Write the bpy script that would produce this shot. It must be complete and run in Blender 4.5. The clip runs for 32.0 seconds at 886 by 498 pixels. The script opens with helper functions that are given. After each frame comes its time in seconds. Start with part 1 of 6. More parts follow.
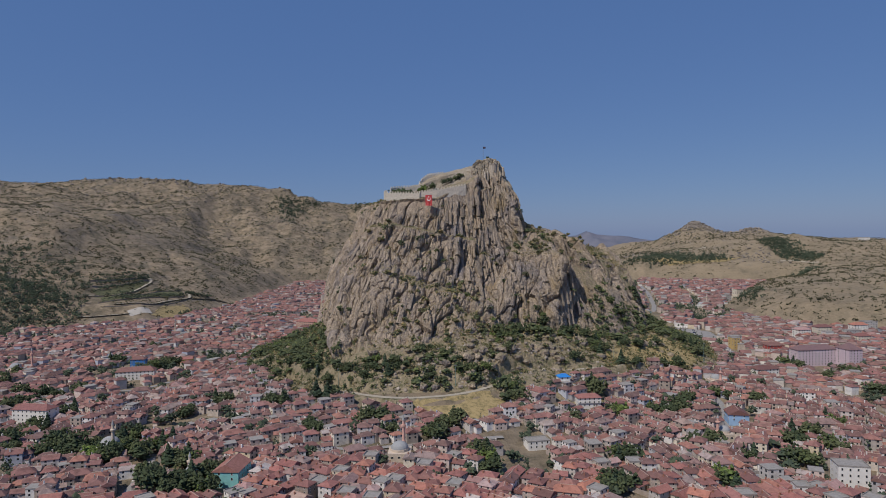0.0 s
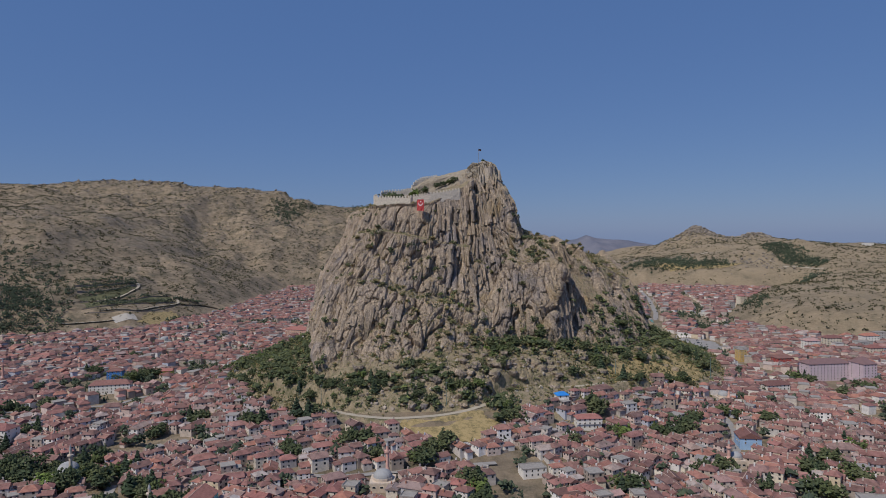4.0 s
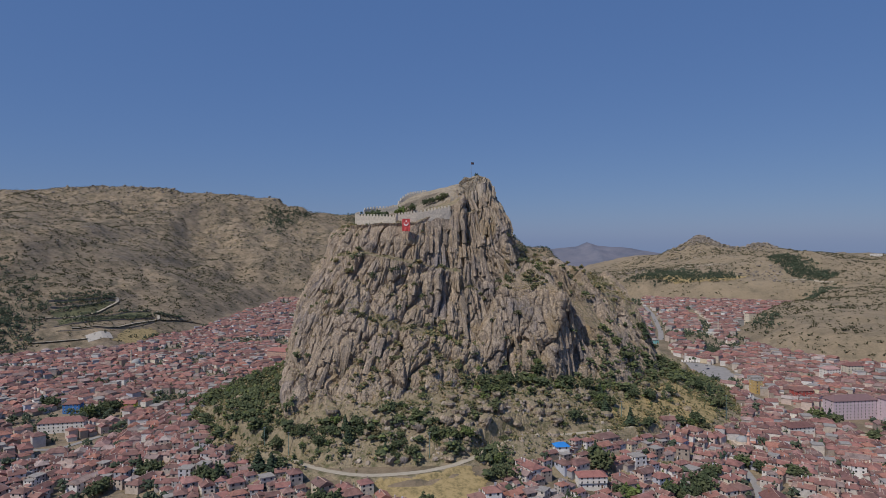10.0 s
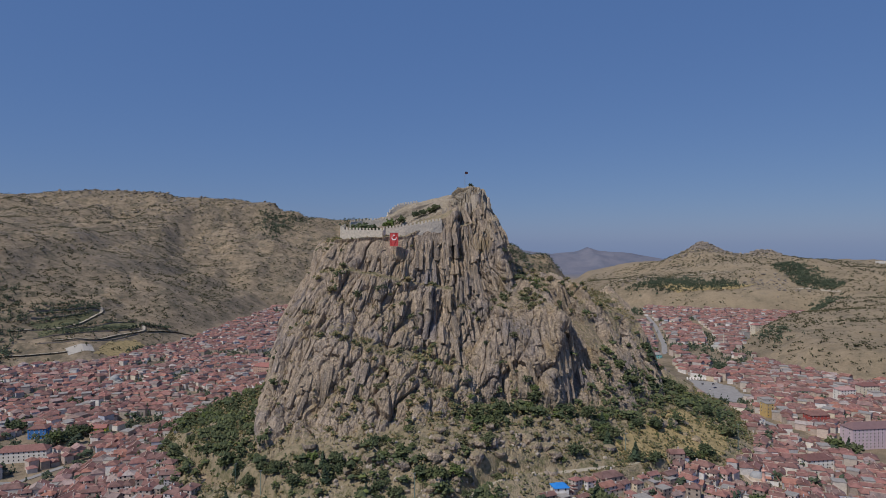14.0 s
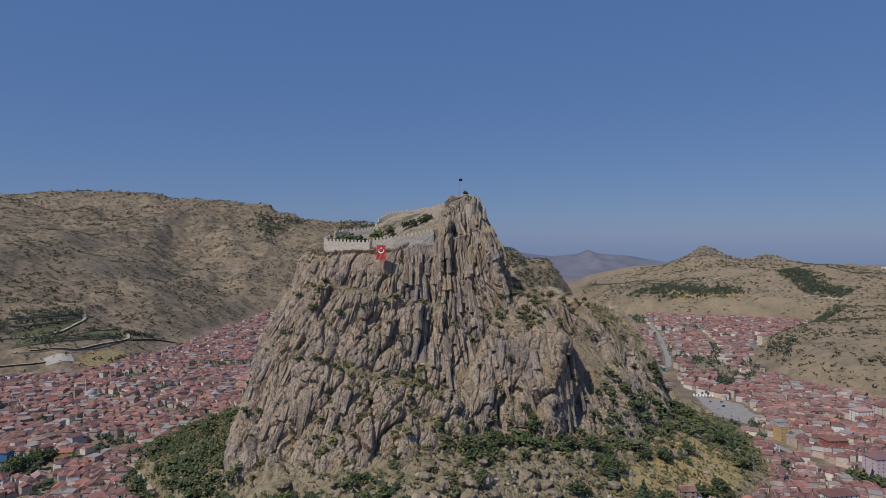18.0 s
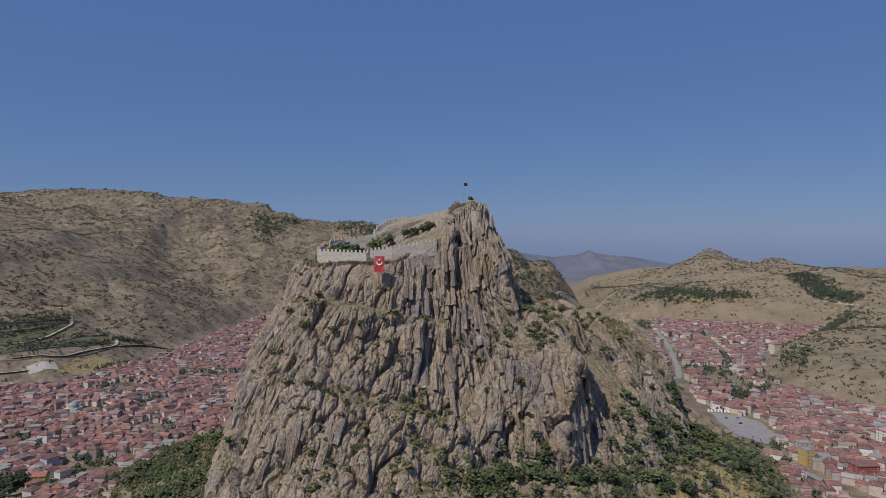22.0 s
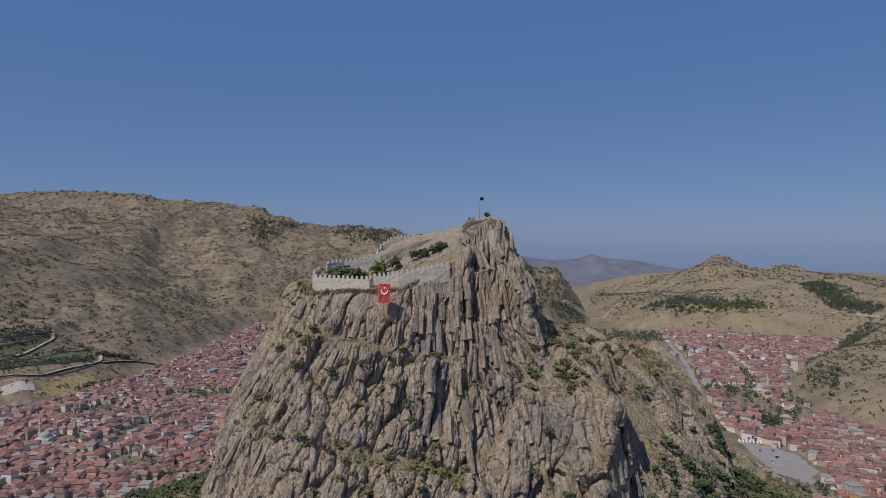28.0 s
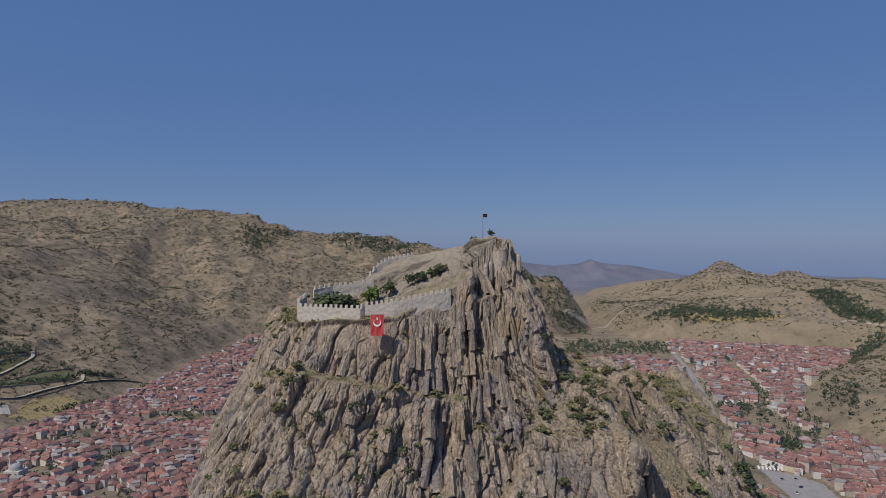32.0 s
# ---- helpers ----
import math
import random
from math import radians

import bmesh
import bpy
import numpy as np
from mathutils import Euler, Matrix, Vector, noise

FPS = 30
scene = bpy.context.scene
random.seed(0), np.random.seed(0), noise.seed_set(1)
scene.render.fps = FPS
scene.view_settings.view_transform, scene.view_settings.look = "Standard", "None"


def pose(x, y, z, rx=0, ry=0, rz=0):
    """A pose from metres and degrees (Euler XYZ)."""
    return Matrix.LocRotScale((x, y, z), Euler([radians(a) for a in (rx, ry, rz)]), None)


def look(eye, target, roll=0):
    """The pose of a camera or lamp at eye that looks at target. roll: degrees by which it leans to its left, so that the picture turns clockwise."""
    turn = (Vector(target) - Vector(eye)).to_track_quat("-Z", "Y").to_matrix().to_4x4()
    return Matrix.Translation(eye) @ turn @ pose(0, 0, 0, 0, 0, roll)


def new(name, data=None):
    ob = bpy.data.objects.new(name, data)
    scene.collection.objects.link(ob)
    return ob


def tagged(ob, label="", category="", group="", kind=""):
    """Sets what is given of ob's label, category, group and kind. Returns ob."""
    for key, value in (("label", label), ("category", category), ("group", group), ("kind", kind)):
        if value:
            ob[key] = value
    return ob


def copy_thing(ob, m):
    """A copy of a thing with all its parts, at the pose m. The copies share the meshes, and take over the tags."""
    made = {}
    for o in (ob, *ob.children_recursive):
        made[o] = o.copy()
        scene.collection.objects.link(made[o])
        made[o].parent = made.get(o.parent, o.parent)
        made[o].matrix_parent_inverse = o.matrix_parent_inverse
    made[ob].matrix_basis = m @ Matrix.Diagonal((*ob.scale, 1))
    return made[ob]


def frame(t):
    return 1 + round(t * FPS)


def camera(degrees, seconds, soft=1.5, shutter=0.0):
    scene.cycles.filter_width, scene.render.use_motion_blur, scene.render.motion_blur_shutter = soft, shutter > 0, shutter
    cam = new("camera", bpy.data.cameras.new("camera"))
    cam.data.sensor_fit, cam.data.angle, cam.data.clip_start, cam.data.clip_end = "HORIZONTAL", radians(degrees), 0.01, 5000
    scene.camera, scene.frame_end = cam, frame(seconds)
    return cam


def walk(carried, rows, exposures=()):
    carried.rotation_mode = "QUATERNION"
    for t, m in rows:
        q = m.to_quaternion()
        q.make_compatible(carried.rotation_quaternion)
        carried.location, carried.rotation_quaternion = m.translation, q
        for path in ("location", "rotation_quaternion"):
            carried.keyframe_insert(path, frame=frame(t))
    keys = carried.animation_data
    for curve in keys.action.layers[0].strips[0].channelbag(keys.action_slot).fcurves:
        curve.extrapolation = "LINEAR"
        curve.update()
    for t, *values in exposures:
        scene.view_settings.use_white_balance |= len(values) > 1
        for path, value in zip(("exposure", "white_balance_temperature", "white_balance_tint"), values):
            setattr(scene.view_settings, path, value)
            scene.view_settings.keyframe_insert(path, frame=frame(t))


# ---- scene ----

def aim(x, y, z, yaw, pitch, roll):
    return Matrix.Translation((x, y, z)) @ pose(0, 0, 0, 90 + pitch, 0, yaw) @ pose(0, 0, 0, 0, 0, roll)


# seconds, place, yaw to the left of +y, pitch, roll
PATH = (
    (0, 0.1, -0.0, 146.6, -0.00, -1.35, -0.64),
    (1, 2.0, 9.1, 146.3, -0.01, -1.32, -0.66),
    (2, 3.7, 17.9, 146.2, -0.03, -1.22, -0.64),
    (3, 5.7, 26.0, 147.5, -0.01, -1.12, -0.55),
    (3.5, 6.4, 30.0, 148.9, -0.03, -1.12, -0.49),
    (5.5, 10.1, 49.0, 154.1, -0.00, -0.95, -0.39),
    (6, 11.1, 53.9, 155.2, 0.01, -0.88, -0.41),
    (7, 12.9, 64.0, 157.8, -0.01, -0.86, -0.38),
    (8, 14.7, 73.9, 160.9, 0.00, -0.81, -0.30),
    (9, 16.6, 83.5, 163.9, 0.01, -0.75, -0.26),
    (10, 18.3, 93.5, 166.9, -0.00, -0.75, -0.22),
    (11, 20.2, 103.5, 170.0, 0.03, -0.71, -0.18),
    (12, 21.9, 113.3, 173.0, 0.02, -0.65, -0.15),
    (13, 24.1, 123.1, 175.1, 0.04, -0.56, -0.09),
    (14, 26.1, 132.7, 177.4, 0.02, -0.50, -0.07),
    (14.5, 27.3, 137.8, 178.6, 0.05, -0.48, -0.01),
    (16.5, 30.9, 158.0, 183.9, 0.04, -0.49, 0.07),
    (17, 31.6, 163.0, 185.2, 0.04, -0.47, 0.11),
    (18, 32.7, 173.7, 187.4, 0.02, -0.47, 0.20),
    (19, 33.3, 183.8, 189.5, 0.00, -0.44, 0.29),
    (20, 33.2, 193.7, 191.7, 0.03, -0.45, 0.43),
    (21, 31.6, 203.7, 194.0, 0.00, -0.52, 0.49),
    (22, 29.4, 214.2, 196.1, -0.05, -0.60, 0.47),
    (23, 27.7, 225.4, 198.1, -0.12, -0.63, 0.44),
    (24, 26.9, 235.6, 200.5, -0.17, -0.63, 0.44),
    (25, 26.4, 246.1, 203.1, -0.17, -0.61, 0.52),
    (25.5, 25.8, 251.4, 204.2, -0.15, -0.58, 0.59),
    (27.5, 20.6, 271.1, 209.6, -0.14, -0.55, 0.73),
    (28, 19.4, 276.1, 210.9, -0.18, -0.55, 0.64),
    (29, 17.6, 286.6, 213.7, -0.26, -0.52, 0.50),
    (30, 17.0, 297.6, 216.6, -0.33, -0.44, 0.43),
    (31, 17.2, 308.3, 219.4, -0.38, -0.36, 0.41),
    (32, 18.1, 319.2, 221.9, -0.41, -0.19, 0.35),
)
cam = camera(68.30, 32.0, soft=0.9)
walk(cam, [(r[0], aim(*r[1:])) for r in PATH])

# ---- world, sun, exposure ----
SUN_TO = Vector((-0.58, -0.58, 1.05)).normalized()
world = bpy.data.worlds.new("sky")
scene.world = world
world.use_nodes = True
wn = world.node_tree.nodes
sky = wn.new("ShaderNodeTexSky")
sky.sky_type, sky.sun_disc = "NISHITA", False
sky.sun_elevation = math.asin(SUN_TO.z)
sky.sun_rotation = math.atan2(SUN_TO.x, SUN_TO.y)
sky.altitude, sky.air_density, sky.dust_density, sky.ozone_density = 1100, 1.0, 0.9, 1.6
clear, veil, blend = wn["Background"], wn.new("ShaderNodeBackground"), wn.new("ShaderNodeMixShader")
clear.inputs["Strength"].default_value = 0.075
world.node_tree.links.new(sky.outputs[0], clear.inputs["Color"])
# the even deep blue of the dry summer air, over the bright band at the horizon
veil.inputs["Color"].default_value = (0.066, 0.150, 0.385, 1)
blend.inputs[0].default_value = 0.70
world.node_tree.links.new(clear.outputs[0], blend.inputs[1])
world.node_tree.links.new(veil.outputs[0], blend.inputs[2])
world.node_tree.links.new(blend.outputs[0], wn["World Output"].inputs["Surface"])
sun_data = bpy.data.lights.new("sun", "SUN")
sun_data.energy, sun_data.angle, sun_data.color = 3.2, radians(0.6), (1.0, 0.91, 0.80)
sun = new("sun", sun_data)
sun.matrix_world = look((0, 0, 900), Vector((0, 0, 900)) - SUN_TO)
scene.view_settings.exposure = 0.0


# ---- small tools ----
def hash01(i, j, k=0):
    n = (i.astype(np.int64) * 374761393 + j.astype(np.int64) * 668265263 + k * 1442695041) & 0x7FFFFFFF
    n = ((n ^ (n >> 13)) * 1274126177) & 0x7FFFFFFF
    n = ((n ^ (n >> 16)) * 668265263) & 0x7FFFFFFF
    return ((n ^ (n >> 15)) & 0xFFFFFF) / float(0x1000000)


def vnoise(x, y, k=0):
    """Smooth noise of the plane, 0 to 1."""
    xi, yi = np.floor(x), np.floor(y)
    u, v = x - xi, y - yi
    u, v = u * u * (3 - 2 * u), v * v * (3 - 2 * v)
    a, b = hash01(xi, yi, k), hash01(xi + 1, yi, k)
    c, d = hash01(xi, yi + 1, k), hash01(xi + 1, yi + 1, k)
    return (a * (1 - u) + b * u) * (1 - v) + (c * (1 - u) + d * u) * v


def fbm(x, y, octaves=4, k=0):
    total, amp = 0 * x, 0.5
    for n in range(octaves):
        total = total + amp * (vnoise(x * 2 ** n + 17.3 * n, y * 2 ** n - 9.1 * n, k + n) - 0.5)
        amp *= 0.5
    return total


def cells(u, v, k=0):
    """The nearest jittered cell: gap to the next one, the cell's own number, its centre."""
    ui, vi = np.floor(u), np.floor(v)
    d1, d2 = np.full(u.shape, 9.0), np.full(u.shape, 9.0)
    num, cu, cv = np.zeros(u.shape), np.zeros(u.shape), np.zeros(u.shape)
    for a in (-1, 0, 1):
        for b in (-1, 0, 1):
            pu = ui + a + 0.1 + 0.8 * hash01(ui + a, vi + b, k)
            pv = vi + b + 0.1 + 0.8 * hash01(ui + a, vi + b, k + 1)
            d = np.hypot(pu - u, pv - v)
            near = d < d1
            d2 = np.where(near, d1, np.minimum(d2, d))
            num = np.where(near, hash01(ui + a, vi + b, k + 2), num)
            cu, cv = np.where(near, pu, cu), np.where(near, pv, cv)
            d1 = np.where(near, d, d1)
    return d2 - d1, num, cu, cv


def smooth(a, b, x):
    t = np.clip((x - a) / (b - a), 0, 1)
    return t * t * (3 - 2 * t)


def smax(a, b, k):
    h = np.clip(0.5 + 0.5 * (a - b) / k, 0, 1)
    return b * (1 - h) + a * h + k * h * (1 - h)


def near_line(x, y, line):
    """Distance to a polyline, and its third value at the nearest place."""
    best, value = np.full(np.shape(x), 1e9), np.zeros(np.shape(x))
    for (ax, ay, az), (bx, by, bz) in zip(line, line[1:]):
        t = np.clip(((x - ax) * (bx - ax) + (y - ay) * (by - ay)) / ((bx - ax) ** 2 + (by - ay) ** 2), 0, 1)
        d = np.hypot(x - ax - t * (bx - ax), y - ay - t * (by - ay))
        near = d < best
        best, value = np.where(near, d, best), np.where(near, az + t * (bz - az), value)
    return best, value


def outside(x, y, ring):
    """Signed distance to a closed ring: positive outside."""
    closed = [(a, b, 0) for a, b in ring] + [(*ring[0], 0)]
    d, _ = near_line(x, y, closed)
    inside = np.zeros(np.shape(x), bool)
    for (ax, ay, _), (bx, by, _) in zip(closed, closed[1:]):
        cross = ((ay > y) != (by > y)) & (x < (bx - ax) * (y - ay) / ((by - ay) or 1e-9) + ax)
        inside ^= cross
    return np.where(inside, -d, d)


def grid_mesh(name, xs, ys, z, dx=0, dy=0, keep=None):
    """A sheet over the grid xs, ys with heights z, shifted sideways by dx, dy."""
    gx, gy = np.meshgrid(xs, ys)
    co = np.stack([gx + dx, gy + dy, z], -1).reshape(-1, 3)
    n, m = len(xs), len(ys)
    i = (np.arange(m - 1)[:, None] * n + np.arange(n - 1)[None]).ravel()
    if keep is not None:
        i = i[keep[:-1, :-1].ravel()]
    faces = np.stack([i, i + 1, i + n + 1, i + n], -1)
    return quick_mesh(name, co, faces)


def quick_mesh(name, co, faces):
    """A mesh from arrays of corners and of faces with 3 or 4 corners each."""
    me = bpy.data.meshes.new(name)
    k = faces.shape[1]
    me.vertices.add(len(co))
    me.vertices.foreach_set("co", np.ascontiguousarray(co, np.float32).ravel())
    me.loops.add(faces.size)
    me.loops.foreach_set("vertex_index", np.ascontiguousarray(faces, np.int32).ravel())
    me.polygons.add(len(faces))
    me.polygons.foreach_set("loop_start", np.arange(0, faces.size, k, dtype=np.int32))
    me.update(calc_edges=True)
    me.validate()
    me.shade_flat()
    return me


def part(name, bm, material, parent, label=""):
    """Links a bmesh or mesh as one object under a thing or a part."""
    me = bm
    if isinstance(bm, bmesh.types.BMesh):
        me = bpy.data.meshes.new(name)
        bm.to_mesh(me)
        bm.free()
    if material and not me.materials:
        me.materials.append(material)
    ob = new(name, me)
    ob.parent = parent
    if label:
        tagged(ob, label)
    return ob


def box(bm, x0, x1, y0, y1, z0, z1):
    v = [bm.verts.new((x, y, z)) for z in (z0, z1) for y in (y0, y1) for x in (x0, x1)]
    for f in ((0, 2, 3, 1), (4, 5, 7, 6), (0, 1, 5, 4), (2, 6, 7, 3), (0, 4, 6, 2), (1, 3, 7, 5)):
        bm.faces.new([v[i] for i in f])


def tube(bm, x, y, rings, sides=10):
    """Stacked rings (z, radius) round an upright axis, closed at both ends."""
    last = None
    for z, r in rings:
        ring = [bm.verts.new((x + r * math.cos(2 * math.pi * i / sides), y + r * math.sin(2 * math.pi * i / sides), z)) for i in range(sides)]
        if last:
            for i in range(sides):
                bm.faces.new((last[i], last[(i + 1) % sides], ring[(i + 1) % sides], ring[i]))
        else:
            bm.faces.new(ring[::-1])
        last = ring
    bm.faces.new(last)


# ---- materials ----
def material(name, roughness=0.9, metallic=0.0):
    m = bpy.data.materials.new(name)
    m.use_nodes = True
    b = m.node_tree.nodes["Principled BSDF"]
    b.inputs["Roughness"].default_value, b.inputs["Metallic"].default_value = roughness, metallic
    b.inputs["Specular IOR Level"].default_value = 0.25
    return m, m.node_tree.nodes, m.node_tree.links, b


def node(nodes, kind, **values):
    n = nodes.new(kind)
    for key, value in values.items():
        n.inputs[key.replace("_", " ")].default_value = value
    return n


def noise_node(m, scale, detail=6.0, rough=0.6, stretch=None, distortion=0.0):
    """Noise over the place's own metres."""
    nodes, links = m.node_tree.nodes, m.node_tree.links
    geo = nodes.new("ShaderNodeNewGeometry")
    out = geo.outputs["Position"]
    if stretch:
        mp = nodes.new("ShaderNodeMapping")
        mp.inputs["Scale"].default_value = stretch
        links.new(out, mp.inputs["Vector"])
        out = mp.outputs[0]
    n = node(nodes, "ShaderNodeTexNoise", Scale=scale, Detail=detail, Roughness=rough, Distortion=distortion)
    links.new(out, n.inputs["Vector"])
    return n.outputs["Fac"]


def ramp(m, fac, stops):
    nodes, links = m.node_tree.nodes, m.node_tree.links
    r = nodes.new("ShaderNodeValToRGB")
    el = r.color_ramp.elements
    while len(el) < len(stops):
        el.new(0.5)
    for e, (at, c) in zip(el, stops):
        e.position, e.color = at, (*c, 1) if len(c) == 3 else c
    links.new(fac, r.inputs["Fac"])
    return r.outputs["Color"]


def mix(m, fac, a, b, how="MIX"):
    nodes, links = m.node_tree.nodes, m.node_tree.links
    n = nodes.new("ShaderNodeMix")
    n.data_type, n.blend_type = "RGBA", how
    for sock, val in ((n.inputs[0], fac), (n.inputs[6], a), (n.inputs[7], b)):
        if isinstance(val, bpy.types.NodeSocket):
            links.new(val, sock)
        elif isinstance(val, (int, float)):
            sock.default_value = val
        else:
            sock.default_value = (*val, 1)
    return n.outputs[2]


def bump(m, height, strength, distance):
    nodes, links = m.node_tree.nodes, m.node_tree.links
    b = node(nodes, "ShaderNodeBump", Strength=strength, Distance=distance)
    links.new(height, b.inputs["Height"])
    links.new(b.outputs[0], nodes["Principled BSDF"].inputs["Normal"])


def grey(v):
    return (v, v, v)


def steepness(m):
    """How level a surface lies: 1 flat, 0 upright."""
    nodes, links = m.node_tree.nodes, m.node_tree.links
    geo = nodes.new("ShaderNodeNewGeometry")
    sep = nodes.new("ShaderNodeSeparateXYZ")
    links.new(geo.outputs["True Normal"], sep.inputs[0])
    return sep.outputs["Z"]


def rock_material():
    m, nodes, links, b = material("weathered_trachyte", 0.92)
    broad = ramp(m, noise_node(m, 0.035, 5, 0.55), [(0.3, (0.28, 0.248, 0.213)), (0.42, (0.41, 0.352, 0.29)), (0.54, (0.42, 0.366, 0.315)), (0.68, (0.30, 0.28, 0.285))])
    streak = ramp(m, noise_node(m, 0.3, 7, 0.65, (1, 1, 0.14), 0.6), [(0.3, (0.5, 0.48, 0.47)), (0.5, (0.88, 0.85, 0.81)), (0.72, (1.25, 1.17, 1.05))])
    thin = ramp(m, noise_node(m, 1.3, 6, 0.7, (1, 1, 0.16), 0.8), [(0.32, grey(0.52)), (0.46, grey(0.98)), (0.75, grey(1.22))])
    streak = mix(m, 0.8, streak, thin, "MULTIPLY")
    fine = ramp(m, noise_node(m, 0.75, 7, 0.75), [(0.3, grey(0.5)), (0.5, grey(1.0)), (0.7, grey(1.45))])
    col = mix(m, 1.0, mix(m, 1.0, broad, streak, "MULTIPLY"), fine, "MULTIPLY")
    ochre = ramp(m, noise_node(m, 0.05, 4, 0.6, (1, 1, 0.5)), [(0.58, grey(0.0)), (0.72, grey(0.75))])
    col = mix(m, ochre, col, (0.37, 0.285, 0.17))
    # every joint block weathers to its own tone
    add, wrap = nodes.new("ShaderNodeMath"), nodes.new("ShaderNodeMath")
    wrap.operation = "FRACT"
    links.new(nodes.new("ShaderNodeNewGeometry").outputs["Random Per Island"], add.inputs[0])
    links.new(nodes.new("ShaderNodeObjectInfo").outputs["Random"], add.inputs[1])
    links.new(add.outputs[0], wrap.inputs[0])
    col = mix(m, 1.0, col, ramp(m, wrap.outputs[0], [(0.0, (0.84, 0.85, 0.88)), (0.5, grey(1.0)), (1.0, (1.16, 1.13, 1.08))]), "MULTIPLY")
    lichen = ramp(m, noise_node(m, 0.12, 5, 0.7), [(0.6, grey(0.0)), (0.75, grey(0.5))])
    col = mix(m, lichen, col, (0.36, 0.36, 0.30))
    soil = mix(m, ramp(m, noise_node(m, 0.16, 6, 0.7), [(0.47, grey(0)), (0.64, grey(1))]), (0.345, 0.288, 0.195), (0.145, 0.145, 0.075))
    at = nodes.new("ShaderNodeAttribute")
    at.attribute_name = "bare"
    # sun-bleached slabs on the open slope at the top
    open_top = node(nodes, "ShaderNodeMapRange", From_Min=1.03, From_Max=1.11, To_Max=0.7)
    links.new(at.outputs["Fac"], open_top.inputs["Value"])
    col = mix(m, open_top.outputs[0], col, ramp(m, noise_node(m, 0.35, 7, 0.75), [(0.3, (0.25, 0.215, 0.165)), (0.5, (0.42, 0.37, 0.29)), (0.7, (0.49, 0.44, 0.355))]))
    level, slack = nodes.new("ShaderNodeMath"), nodes.new("ShaderNodeMath")
    level.operation, slack.operation = "MULTIPLY_ADD", "SUBTRACT"
    links.new(noise_node(m, 0.22, 6, 0.75), level.inputs[0])
    level.inputs[1].default_value = 1.05
    links.new(steepness(m), level.inputs[2])
    links.new(level.outputs[0], slack.inputs[0])
    links.new(at.outputs["Fac"], slack.inputs[1])
    flat = ramp(m, slack.outputs[0], [(0.32, grey(0)), (0.5, grey(1))])
    links.new(mix(m, flat, col, soil), b.inputs["Base Color"])
    # upright joints, thin and thinner, bent a little
    height = noise_node(m, 1.1, 8, 0.7, (1, 1, 0.35))
    for scale, share in ((0.55, 1.1), (1.4, 0.5)):
        mp, vor = nodes.new("ShaderNodeMapping"), node(nodes, "ShaderNodeTexVoronoi", Scale=scale)
        mp.inputs["Scale"].default_value = (1, 1, 0.13)
        vor.feature = "DISTANCE_TO_EDGE"
        bent = nodes.new("ShaderNodeVectorMath")
        bent.operation = "MULTIPLY_ADD"
        shake = node(nodes, "ShaderNodeTexNoise", Scale=0.35, Detail=4.0)
        geo = nodes.new("ShaderNodeNewGeometry")
        links.new(geo.outputs["Position"], shake.inputs["Vector"])
        links.new(shake.outputs["Color"], bent.inputs[0])
        bent.inputs[1].default_value = (2.2, 2.2, 6)
        links.new(geo.outputs["Position"], bent.inputs[2])
        links.new(bent.outputs[0], mp.inputs["Vector"])
        links.new(mp.outputs[0], vor.inputs["Vector"])
        edge = node(nodes, "ShaderNodeMapRange", From_Max=0.16, To_Max=share)
        links.new(vor.outputs["Distance"], edge.inputs["Value"])
        add = nodes.new("ShaderNodeMath")
        links.new(height, add.inputs[0])
        links.new(edge.outputs[0], add.inputs[1])
        height = add.outputs[0]
    bump(m, height, 0.9, 0.42)
    return m


